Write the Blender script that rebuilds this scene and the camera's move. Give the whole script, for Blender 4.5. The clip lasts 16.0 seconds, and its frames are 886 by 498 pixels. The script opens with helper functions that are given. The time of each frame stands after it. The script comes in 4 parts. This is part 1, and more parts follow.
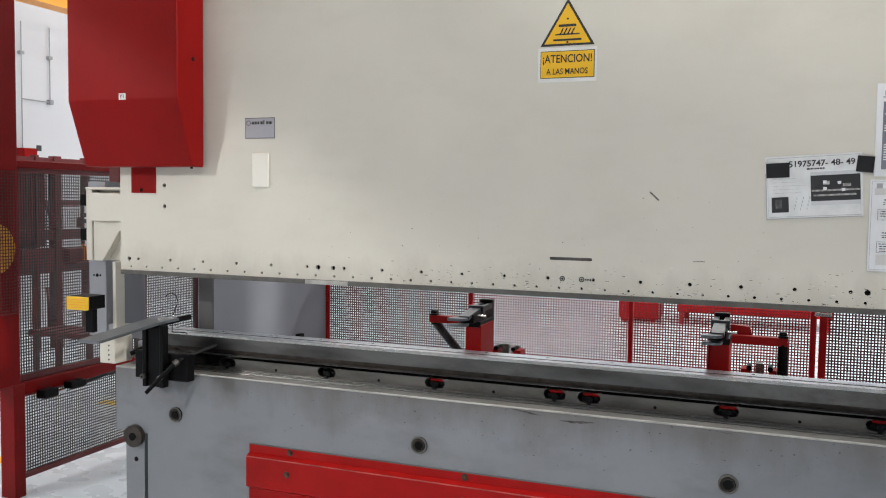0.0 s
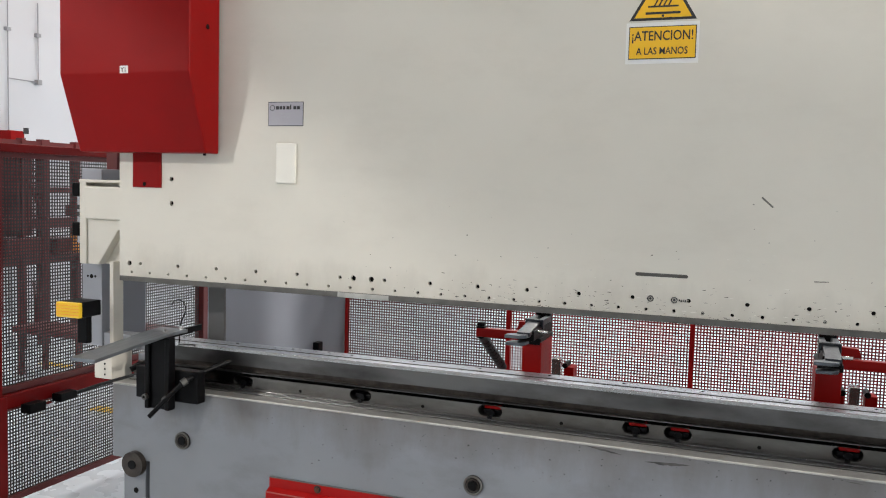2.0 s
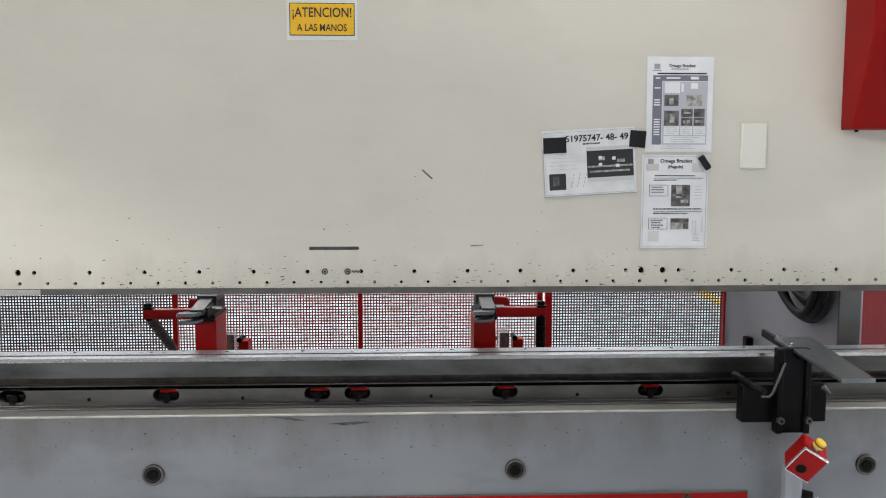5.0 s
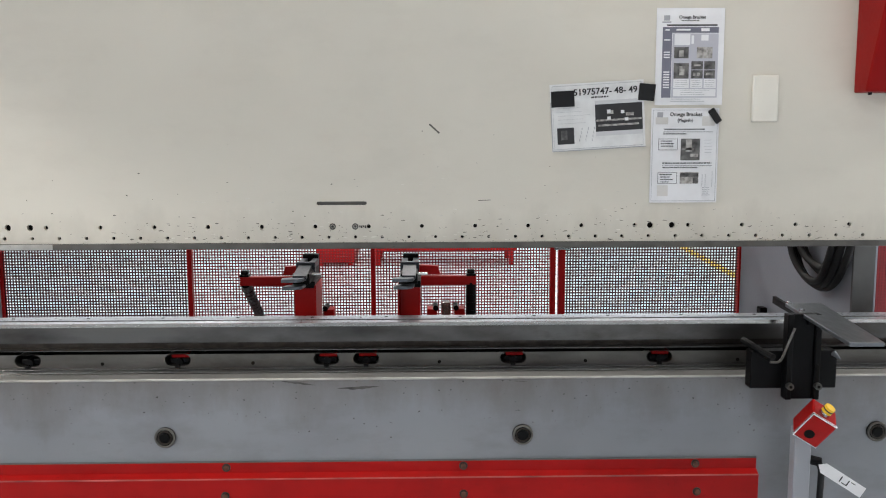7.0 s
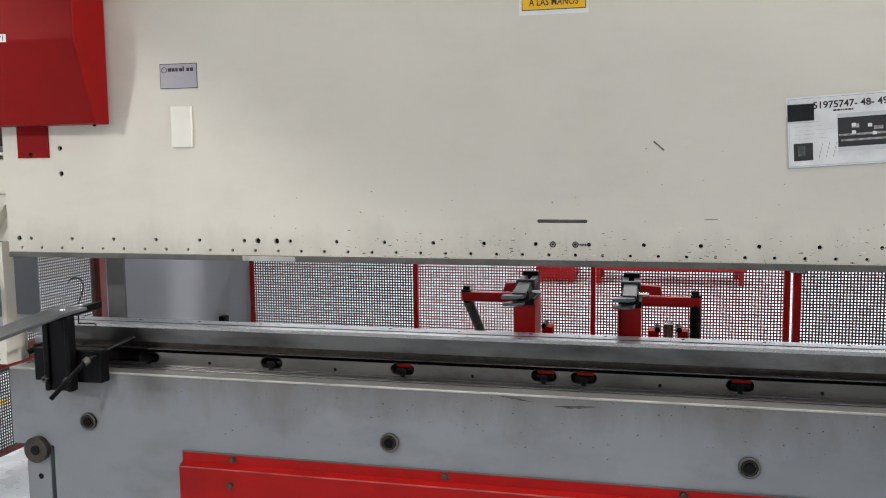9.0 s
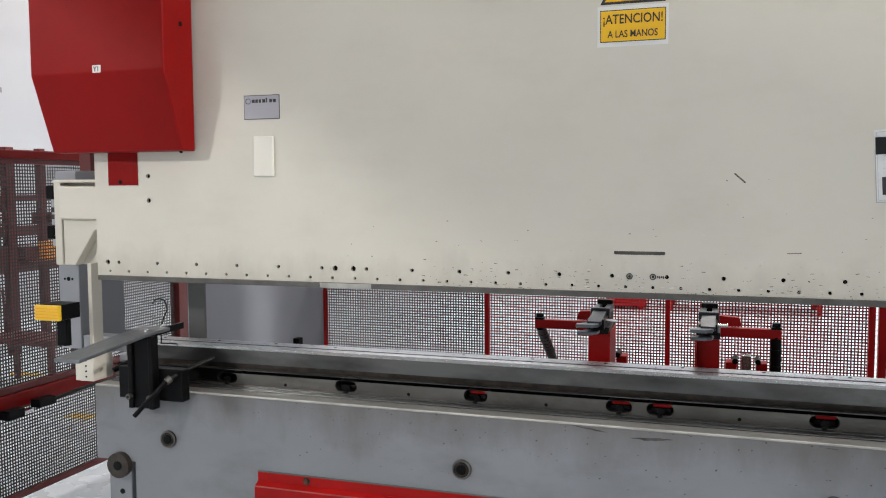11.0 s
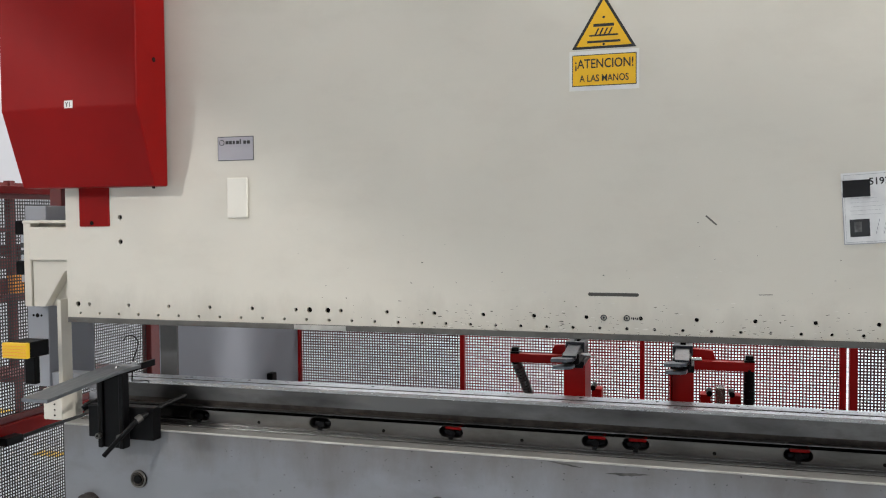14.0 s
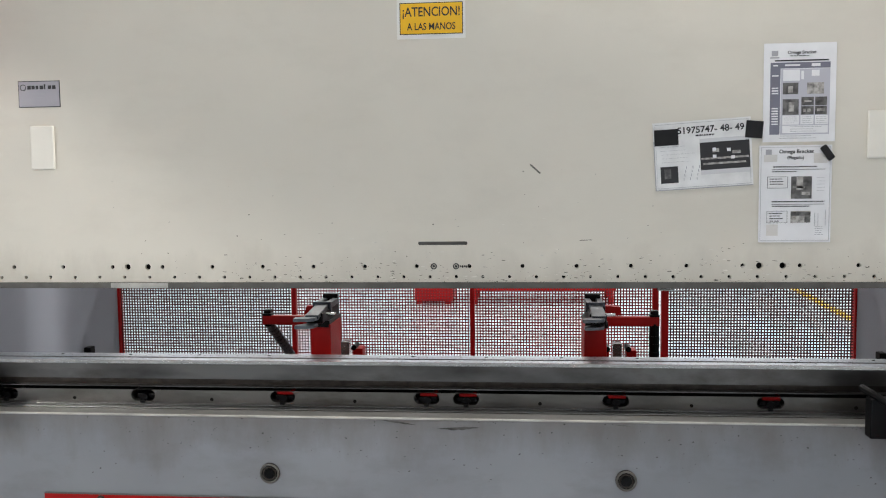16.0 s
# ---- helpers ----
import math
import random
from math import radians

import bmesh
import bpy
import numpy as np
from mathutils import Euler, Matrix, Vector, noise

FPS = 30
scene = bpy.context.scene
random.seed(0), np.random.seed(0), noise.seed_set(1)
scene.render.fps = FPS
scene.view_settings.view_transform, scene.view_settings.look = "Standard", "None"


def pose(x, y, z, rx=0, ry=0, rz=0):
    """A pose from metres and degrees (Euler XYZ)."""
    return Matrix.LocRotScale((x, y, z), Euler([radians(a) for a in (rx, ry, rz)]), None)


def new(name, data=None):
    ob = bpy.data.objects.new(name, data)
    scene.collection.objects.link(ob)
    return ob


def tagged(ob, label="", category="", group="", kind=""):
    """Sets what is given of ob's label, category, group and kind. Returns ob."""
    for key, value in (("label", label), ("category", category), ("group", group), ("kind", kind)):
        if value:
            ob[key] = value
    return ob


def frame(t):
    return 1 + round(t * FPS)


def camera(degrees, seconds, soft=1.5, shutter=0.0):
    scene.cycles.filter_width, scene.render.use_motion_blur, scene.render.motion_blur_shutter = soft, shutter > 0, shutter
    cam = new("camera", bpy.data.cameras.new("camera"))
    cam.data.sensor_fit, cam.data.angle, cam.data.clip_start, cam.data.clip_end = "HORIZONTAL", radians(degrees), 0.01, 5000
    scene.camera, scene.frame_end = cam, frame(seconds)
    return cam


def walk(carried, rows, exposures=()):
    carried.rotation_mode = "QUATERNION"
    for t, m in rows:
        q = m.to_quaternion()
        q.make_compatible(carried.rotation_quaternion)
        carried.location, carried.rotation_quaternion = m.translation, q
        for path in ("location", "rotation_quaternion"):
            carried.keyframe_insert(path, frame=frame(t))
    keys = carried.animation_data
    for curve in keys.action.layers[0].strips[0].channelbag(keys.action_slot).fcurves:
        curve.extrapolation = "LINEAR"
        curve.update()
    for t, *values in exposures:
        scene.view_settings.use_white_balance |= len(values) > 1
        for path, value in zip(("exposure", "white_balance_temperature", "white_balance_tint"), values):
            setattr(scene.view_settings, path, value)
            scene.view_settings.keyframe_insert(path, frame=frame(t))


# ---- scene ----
cam = camera(54.85, 16.0, soft=1.1)
PATH = [
    (0.0, pose(0.7048, -3.1349, 1.5990, 86.619, -0.743, 21.244)),
    (0.5, pose(0.5986, -3.0036, 1.6023, 86.809, -0.950, 20.778)),
    (1.0, pose(0.5232, -2.8895, 1.5844, 86.896, -1.332, 21.264)),
    (1.5, pose(0.3947, -2.7861, 1.5913, 86.730, -1.481, 21.002)),
    (2.0, pose(0.2885, -2.7340, 1.6160, 85.935, -1.504, 20.570)),
    (2.5, pose(0.2245, -2.7329, 1.6115, 85.732, -1.630, 16.948)),
    (3.0, pose(0.1901, -2.7619, 1.6026, 85.551, -1.689, 9.854)),
    (3.5, pose(0.1860, -2.7695, 1.5861, 85.637, -1.528, 4.252)),
    (4.0, pose(0.2014, -2.7658, 1.5896, 85.381, -1.047, 1.008)),
    (4.5, pose(0.2091, -2.7531, 1.6193, 84.551, -0.591, -1.278)),
    (5.0, pose(0.2340, -2.7427, 1.6109, 84.341, -0.044, -2.432)),
    (7.5, pose(0.2812, -2.7561, 1.5619, 82.865, 0.416, 0.419)),
    (8.0, pose(0.2826, -2.7609, 1.5732, 83.217, 0.502, 4.107)),
    (8.5, pose(0.2907, -2.7651, 1.5771, 83.723, 0.642, 9.124)),
    (9.0, pose(0.2852, -2.7640, 1.5710, 84.224, 0.647, 13.805)),
    (11.5, pose(0.2539, -2.7892, 1.5946, 86.146, 0.248, 18.318)),
    (12.0, pose(0.2506, -2.7939, 1.6035, 87.174, 0.268, 18.167)),
    (12.5, pose(0.2533, -2.7969, 1.6034, 90.354, 0.312, 18.003)),
    (13.0, pose(0.2510, -2.7947, 1.6091, 91.192, 0.365, 17.797)),
    (13.5, pose(0.2388, -2.7877, 1.6160, 88.488, 0.396, 17.400)),
    (14.0, pose(0.2602, -2.7804, 1.6061, 87.748, 0.463, 16.612)),
    (14.5, pose(0.2569, -2.7811, 1.5920, 87.013, 0.512, 13.993)),
    (15.0, pose(0.2581, -2.7695, 1.5917, 85.959, 0.403, 10.839)),
    (15.5, pose(0.2612, -2.7626, 1.5748, 85.797, 0.352, 7.640)),
    (16.0, pose(0.2695, -2.7575, 1.5722, 85.636, 0.664, 5.516)),
]
EXPOSURE = [(0.0, -0.26), (2.0, -0.24), (4.0, -0.20), (9.0, -0.24), (11.5, -0.30), (12.0, -0.36), (12.5, -0.50), (13.0, -0.58), (13.5, -0.38), (14.0, -0.33), (15.0, -0.28), (16.0, -0.27)]
walk(cam, PATH, EXPOSURE)

# ---- light ----
world = bpy.data.worlds.new("hall_air")
world.use_nodes = True
world.node_tree.nodes["Background"].inputs[0].default_value = (0.9, 0.95, 1.0, 1)
world.node_tree.nodes["Background"].inputs[1].default_value = 0.02
scene.world = world
LAMP_Z = 6.2
LAMP_X = (-5.4, -2.9, 0.4, 3.4, 6.0)
POWER = {-5.4: (5, 8, 12, 14, 5), -1.0: (8, 10, 62, 10, 6), 2.4: (48,) * 5, 6.0: (100,) * 5, 10.0: (108,) * 5}
LAMPS = [(x, y, POWER[y][k]) for y in POWER for k, x in enumerate(LAMP_X)]
for lx, ly, watts in LAMPS:
    data = bpy.data.lights.new("ceiling_lamp", "AREA")
    data.shape, data.size, data.size_y = "RECTANGLE", 1.4, 0.35
    data.energy, data.color = watts, (1.0, 0.945, 0.875)
    new("ceiling_lamp", data).matrix_world = pose(lx, ly, LAMP_Z)

# lights added in unseen high windows of the end walls, brightening the hood sides
for wx, turn, watts, tint in ((-7.95, -90, 200, (0.92, 0.96, 1.0)), (9.45, 90, 700, (1.0, 0.96, 0.91))):
    data = bpy.data.lights.new("unseen_window_light", "AREA")
    data.shape, data.size, data.size_y = "RECTANGLE", 0.5, 0.35
    data.energy, data.color = watts, tint
    new("unseen_window_light", data).matrix_world = pose(wx, -0.95, 4.7, 0, turn, 0)
# light added in an unseen south window, to light the ram from front left
data = bpy.data.lights.new("unseen_window_light", "AREA")
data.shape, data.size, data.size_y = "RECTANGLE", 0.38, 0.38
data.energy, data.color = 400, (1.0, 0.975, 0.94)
new("unseen_window_light", data).matrix_world = pose(-6.5, -7.95, 5.0, 68, 0, -32)


# ---- materials ----
def material(name, col, rough=0.5, metal=0.0, var=0.12, scale=5.0, fine=90.0, bump=0.03, col2=None, spots=0.0, coat=0.0, spec=0.5, stain=0.0, streak=(1, 1, 1), oil=None):
    """Base colour with cloudy variation, fine grain in the relief and the gloss, optional spots of a second colour.
    oil: height where runs of oil end, height where they start, strength, colour."""
    m = bpy.data.materials.new(name)
    m.use_nodes = True
    nt = m.node_tree
    b = nt.nodes["Principled BSDF"]
    tc = nt.nodes.new("ShaderNodeTexCoord")
    mp = nt.nodes.new("ShaderNodeMapping")
    mp.inputs["Scale"].default_value = streak
    nt.links.new(tc.outputs["Object"], mp.inputs[0])
    big = nt.nodes.new("ShaderNodeTexNoise")
    big.inputs["Scale"].default_value, big.inputs["Detail"].default_value = scale, 5
    small = nt.nodes.new("ShaderNodeTexNoise")
    small.inputs["Scale"].default_value, small.inputs["Detail"].default_value = fine, 3
    nt.links.new(mp.outputs[0], big.inputs["Vector"])
    nt.links.new(mp.outputs[0], small.inputs["Vector"])
    c2 = col2 or tuple(max(0, c * (1 - 3.2 * var)) for c in col)
    ramp = nt.nodes.new("ShaderNodeValToRGB")
    ramp.color_ramp.elements[0].position, ramp.color_ramp.elements[1].position = 0.28, 0.62
    ramp.color_ramp.elements[0].color, ramp.color_ramp.elements[1].color = (*c2, 1), (*col, 1)
    nt.links.new(big.outputs["Fac"], ramp.inputs[0])
    last = ramp.outputs[0]
    if spots:
        cut = nt.nodes.new("ShaderNodeValToRGB")
        cut.color_ramp.elements[0].position, cut.color_ramp.elements[1].position = 0.68, 0.74
        nt.links.new(small.outputs["Fac"], cut.inputs[0])
        k = nt.nodes.new("ShaderNodeMath")
        k.operation = "MULTIPLY"
        k.inputs[1].default_value = spots
        nt.links.new(cut.outputs[0], k.inputs[0])
        mix = nt.nodes.new("ShaderNodeMix")
        mix.data_type = "RGBA"
        nt.links.new(k.outputs[0], mix.inputs[0])
        nt.links.new(last, mix.inputs[6])
        mix.inputs[7].default_value = (*[c * 0.35 for c in col], 1)
        last = mix.outputs[2]
    if stain:
        mp2 = nt.nodes.new("ShaderNodeMapping")
        mp2.inputs["Scale"].default_value = (1.3, 1, 3.0)
        nt.links.new(tc.outputs["Object"], mp2.inputs[0])
        blot = nt.nodes.new("ShaderNodeTexNoise")
        blot.inputs["Scale"].default_value, blot.inputs["Detail"].default_value, blot.inputs["Roughness"].default_value = 1.9, 9, 0.68
        nt.links.new(mp2.outputs[0], blot.inputs["Vector"])
        lim = nt.nodes.new("ShaderNodeMapRange")
        lim.inputs[1].default_value, lim.inputs[2].default_value, lim.inputs[4].default_value = 0.50, 0.72, stain
        nt.links.new(blot.outputs["Fac"], lim.inputs[0])
        soil = nt.nodes.new("ShaderNodeMix")
        soil.data_type = "RGBA"
        nt.links.new(lim.outputs[0], soil.inputs[0])
        nt.links.new(last, soil.inputs[6])
        soil.inputs[7].default_value = (*[v * k for v, k in zip(col, (0.42, 0.38, 0.34))], 1)
        last = soil.outputs[2]
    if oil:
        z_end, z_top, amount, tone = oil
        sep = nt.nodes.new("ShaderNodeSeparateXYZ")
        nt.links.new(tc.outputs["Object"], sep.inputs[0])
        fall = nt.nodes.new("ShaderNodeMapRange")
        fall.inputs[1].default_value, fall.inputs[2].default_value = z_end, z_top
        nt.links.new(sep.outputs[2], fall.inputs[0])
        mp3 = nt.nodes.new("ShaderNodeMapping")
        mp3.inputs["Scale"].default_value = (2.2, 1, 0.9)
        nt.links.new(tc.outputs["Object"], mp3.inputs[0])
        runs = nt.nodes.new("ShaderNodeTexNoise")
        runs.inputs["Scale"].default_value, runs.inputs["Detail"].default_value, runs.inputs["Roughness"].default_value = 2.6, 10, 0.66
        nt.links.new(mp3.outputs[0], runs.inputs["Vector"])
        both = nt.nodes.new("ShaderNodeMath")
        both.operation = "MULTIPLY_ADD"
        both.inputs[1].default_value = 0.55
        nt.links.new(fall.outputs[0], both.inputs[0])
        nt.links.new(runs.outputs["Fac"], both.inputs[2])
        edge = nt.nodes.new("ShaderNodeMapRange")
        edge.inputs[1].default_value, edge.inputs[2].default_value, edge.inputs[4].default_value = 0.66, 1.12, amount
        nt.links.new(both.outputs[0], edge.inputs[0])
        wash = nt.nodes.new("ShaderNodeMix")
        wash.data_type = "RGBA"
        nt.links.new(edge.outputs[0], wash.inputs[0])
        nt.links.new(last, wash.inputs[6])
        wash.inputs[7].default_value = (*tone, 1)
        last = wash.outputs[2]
    nt.links.new(last, b.inputs["Base Color"])
    rr = nt.nodes.new("ShaderNodeMapRange")
    rr.inputs[3].default_value, rr.inputs[4].default_value = max(0.05, rough - 0.1), min(1, rough + 0.1)
    nt.links.new(small.outputs["Fac"], rr.inputs[0])
    nt.links.new(rr.outputs[0], b.inputs["Roughness"])
    b.inputs["Metallic"].default_value = metal
    b.inputs["Coat Weight"].default_value = coat
    b.inputs["Specular IOR Level"].default_value = spec
    if bump:
        bp = nt.nodes.new("ShaderNodeBump")
        bp.inputs["Strength"].default_value, bp.inputs["Distance"].default_value = bump * 4, 0.002
        nt.links.new(small.outputs["Fac"], bp.inputs["Height"])
        nt.links.new(bp.outputs[0], b.inputs["Normal"])
    return m


def lit(name, col, strength):
    m = bpy.data.materials.new(name)
    m.use_nodes = True
    b = m.node_tree.nodes["Principled BSDF"]
    b.inputs["Base Color"].default_value = (*col, 1)
    b.inputs["Emission Color"].default_value = (*col, 1)
    b.inputs["Emission Strength"].default_value = strength
    return m


CREAM = material("cream_paint", (0.63, 0.595, 0.515), 0.40, stain=0.10, var=0.02, scale=1.6, fine=160, bump=0.02)
CREAM_WORN = material("scuffed_cream_paint", (0.63, 0.595, 0.515), 0.40, stain=0.10, var=0.02, scale=1.6, fine=160, bump=0.02, oil=(1.42, 1.24, 0.42, (0.30, 0.275, 0.23)))
CREAM2 = material("cream_plastic", (0.74, 0.71, 0.63), 0.32, var=0.02, scale=6)
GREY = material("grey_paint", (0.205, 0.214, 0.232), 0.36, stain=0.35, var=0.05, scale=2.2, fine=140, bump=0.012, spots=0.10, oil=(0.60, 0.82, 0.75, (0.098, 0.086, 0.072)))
FRAME_GREY = material("pale_grey_paint", (0.29, 0.30, 0.325), 0.33, var=0.04, scale=1.5)
RED = material("red_paint", (0.235, 0.004, 0.0038), 0.42, spec=0.10, var=0.05, scale=3, bump=0.015)
RED2 = material("worn_red_paint", (0.33, 0.0045, 0.004), 0.42, stain=0.4, spec=0.16, var=0.07, scale=5, spots=0.3)
FENCE_RED = material("fence_red_paint", (0.20, 0.004, 0.004), 0.42, spec=0.15, var=0.08, scale=4, stain=0.3)
BACK_RED = material("bright_red_paint", (0.50, 0.010, 0.012), 0.45, spec=0.2, var=0.06, scale=4)
DARK_RED = material("dark_red_paint", (0.11, 0.006, 0.006), 0.45, var=0.08, scale=5)
STEEL = material("worn_steel", (0.13, 0.126, 0.122), 0.33, metal=0.95, stain=0.85, var=0.2, scale=9, fine=220, bump=0.0, streak=(0.35, 1, 1))
STEEL_DARK = material("oily_dark_steel", (0.145, 0.14, 0.13), 0.38, stain=0.7, metal=0.8, var=0.18, scale=8, fine=150, bump=0.0, streak=(0.4, 1, 1))
STRIP = material("grey_steel_strip", (0.115, 0.11, 0.10), 0.45, metal=0.5, var=0.12, scale=12, spots=0.4)
# ground steel made pale and bluish to hold the die top's highlight
GROUND = material("ground_steel_highlight", (0.52, 0.56, 0.61), 0.30, metal=0.8, var=0.1, scale=7, fine=200, bump=0.0, streak=(0.3, 1, 1))
FINGER = material("blued_steel", (0.036, 0.040, 0.050), 0.36, metal=0.6, var=0.12, scale=20, bump=0.0)
TIP = material("ground_finger_tip", (0.11, 0.12, 0.135), 0.34, metal=0.7, var=0.1, scale=20, bump=0.0)
PANEL = material("light_grey_paint", (0.28, 0.30, 0.345), 0.34, var=0.04, scale=1.5, bump=0.0)
BRIGHT = material("bright_steel", (0.62, 0.62, 0.62), 0.22, metal=1.0, var=0.06, scale=20)
PLATE = material("ground_steel_plate", (0.17, 0.185, 0.20), 0.38, metal=0.75, var=0.08, scale=10, streak=(1, 0.2, 1))
BLACK = material("black_oxide", (0.004, 0.004, 0.0045), 0.40, var=0.1, scale=20, bump=0.02, spec=0.10)
RUBBER = material("black_rubber", (0.014, 0.014, 0.015), 0.6, var=0.1, scale=30, spec=0.25)
# near-black stands in for shade inside bores and slots; also on dark screws
HOLE = material("dark_bore_shade", (0.008, 0.0075, 0.007), 0.8, var=0.1, spec=0.1)
YELLOW = material("yellow_paint", (0.80, 0.50, 0.02), 0.4, var=0.03)
SIGN_Y = material("sign_yellow", (0.83, 0.47, 0.012), 0.35, var=0.02)
ORANGE = material("orange_crane_paint", (0.80, 0.30, 0.02), 0.4, var=0.03)
WHITE = material("white_vinyl", (0.74, 0.73, 0.69), 0.4, var=0.02)
PAPER = material("white_paper", (0.76, 0.76, 0.77), 0.55, var=0.03, scale=14, bump=0.03)
PAPER_OLD = material("creased_paper", (0.76, 0.76, 0.75), 0.6, var=0.05, scale=18, fine=60, bump=0.12)
INK = material("black_ink", (0.02, 0.02, 0.022), 0.5, var=0.05)
# grey print, and the painted shadow at the tilted sheet's edges
INK_GREY = material("grey_ink_and_edge_shade", (0.36, 0.36, 0.38), 0.5, var=0.05)
INK_BLUE = material("slate_ink", (0.17, 0.17, 0.215), 0.5, var=0.05)
PHOTO = material("dark_photo_print", (0.15, 0.145, 0.14), 0.45, col2=(0.008, 0.008, 0.008), scale=42, fine=140)
PHOTO2 = material("light_photo_print", (0.46, 0.44, 0.41), 0.45, col2=(0.09, 0.085, 0.08), scale=65, fine=140)
SILVER = material("silver_label", (0.36, 0.35, 0.38), 0.35, metal=0.3, var=0.04)
WALL = material("white_wall_paint", (0.55, 0.57, 0.61), 0.6, var=0.02, scale=0.6)
CEIL = material("grey_roof_sheet", (0.45, 0.46, 0.47), 0.6, var=0.05, scale=1)
FLOOR = material("pale_epoxy_floor", (0.62, 0.685, 0.74), 0.28, var=0.012, scale=0.9, fine=6, bump=0.0)
MESH_BLACK = material("black_mesh", (0.018, 0.016, 0.016), 0.5, var=0.1)
# red mesh brightened, so the haze behind it is put into the colour
MESH_RED_HAZE = material("hazed_red_mesh", (0.27, 0.016, 0.022), 0.5, var=0.1)
MESH_MAROON = material("maroon_mesh", (0.07, 0.010, 0.013), 0.5, var=0.1)
LEDGE = material("oily_worn_ledge", (0.21, 0.205, 0.195), 0.4, metal=0.35, stain=0.6, var=0.14, scale=7, spots=0.3, streak=(0.4, 1, 1))
EDGE = material("chipped_pale_edge", (0.42, 0.41, 0.38), 0.45, var=0.14, scale=12, spots=0.5)
RUST = material("rusty_bolt", (0.11, 0.045, 0.025), 0.6, metal=0.3, var=0.2, scale=60)
# painted shade on the frame edges, and dirt on the cover's head seam
EDGE_SHADE_DIRT = material("edge_shade_and_dirt", (0.10, 0.10, 0.10), 0.5, var=0.1, scale=8)
# browned steel of pins and washers, and painted shade on the die neck
PIN = material("browned_steel_and_shade", (0.055, 0.045, 0.038), 0.4, metal=0.6, var=0.15, scale=30)
CHIP = material("bare_chip", (0.13, 0.12, 0.10), 0.6, var=0.2, scale=40)
CHIP_PALE = material("pale_scuff", (0.70, 0.67, 0.60), 0.6, var=0.1, scale=40)
GRIME = material("dark_smear", (0.07, 0.066, 0.06), 0.5, var=0.25, scale=30)
LAMP_GLOW = lit("lamp_diffuser", (1, 0.98, 0.95), 6.0)


# ---- building helpers ----
def thing(name, label, category, group="", kind=""):
    return tagged(new(name), label, category, group, kind)


def part(name, bm, mat, parent=None, label="", smooth=False):
    me = bpy.data.meshes.new(name)
    bm.normal_update()
    bm.to_mesh(me)
    bm.free()
    me.materials.append(mat)
    if smooth:
        for p in me.polygons:
            p.use_smooth = True
    ob = new(name, me)
    if parent is not None:
        ob.parent = parent
    if label:
        ob["label"] = label
    return ob


def box(bm, x0, x1, y0, y1, z0, z1, bev=0.0, seg=2):
    m = Matrix.LocRotScale(((x0 + x1) / 2, (y0 + y1) / 2, (z0 + z1) / 2), None, (abs(x1 - x0), abs(y1 - y0), abs(z1 - z0)))
    r = bmesh.ops.create_cube(bm, size=1, matrix=m)
    if bev:
        edges = list({e for v in r["verts"] for e in v.link_edges})
        bmesh.ops.bevel(bm, geom=edges, offset=bev, segments=seg, profile=0.5, affect="EDGES")
    return bm


def b(*dims, bev=0.0):
    return box(bmesh.new(), *dims, bev=bev)


def cyl(bm, p0, p1, r, r2=None, seg=20):
    p0, p1 = Vector(p0), Vector(p1)
    d = p1 - p0
    m = Matrix.Translation((p0 + p1) / 2) @ d.to_track_quat("Z", "Y").to_matrix().to_4x4()
    bmesh.ops.create_cone(bm, cap_ends=True, segments=seg, radius1=r, radius2=r if r2 is None else r2, depth=d.length, matrix=m)
    return bm


def c(p0, p1, r, r2=None, seg=20):
    return cyl(bmesh.new(), p0, p1, r, r2, seg)


def prism(outline, axis, a0, a1, bev=0.0):
    """A closed outline swept along an axis; outline points are the two other coordinates in order."""
    bm = bmesh.new()

    def at(p, a):
        return {"x": (a, p[0], p[1]), "y": (p[0], a, p[1]), "z": (p[0], p[1], a)}[axis]
    lo = [bm.verts.new(at(p, a0)) for p in outline]
    hi = [bm.verts.new(at(p, a1)) for p in outline]
    bm.faces.new(lo)
    bm.faces.new(list(reversed(hi)))
    n = len(outline)
    for i in range(n):
        bm.faces.new((lo[i], hi[i], hi[(i + 1) % n], lo[(i + 1) % n]))
    bmesh.ops.recalc_face_normals(bm, faces=bm.faces)
    if bev:
        bmesh.ops.bevel(bm, geom=list(bm.edges), offset=bev, segments=2, profile=0.5, affect="EDGES")
    return bm


def tube(points, r, seg=10, closed=False):
    bm = bmesh.new()
    pts = [Vector(p) for p in points]
    rings = []
    for i, p in enumerate(pts):
        a = pts[i - 1] if (i or closed) else p
        d = pts[(i + 1) % len(pts)] if (i + 1 < len(pts) or closed) else p
        q = (d - a).normalized().to_track_quat("Z", "Y")
        rings.append([bm.verts.new(p + q @ Vector((r * math.cos(k * math.tau / seg), r * math.sin(k * math.tau / seg), 0))) for k in range(seg)])
    last = len(rings) if closed else len(rings) - 1
    for i in range(last):
        u, v = rings[i], rings[(i + 1) % len(rings)]
        for k in range(seg):
            bm.faces.new((u[k], u[(k + 1) % seg], v[(k + 1) % seg], v[k]))
    if not closed:
        bm.faces.new(rings[0])
        bm.faces.new(rings[-1])
    bmesh.ops.recalc_face_normals(bm, faces=bm.faces)
    return bm


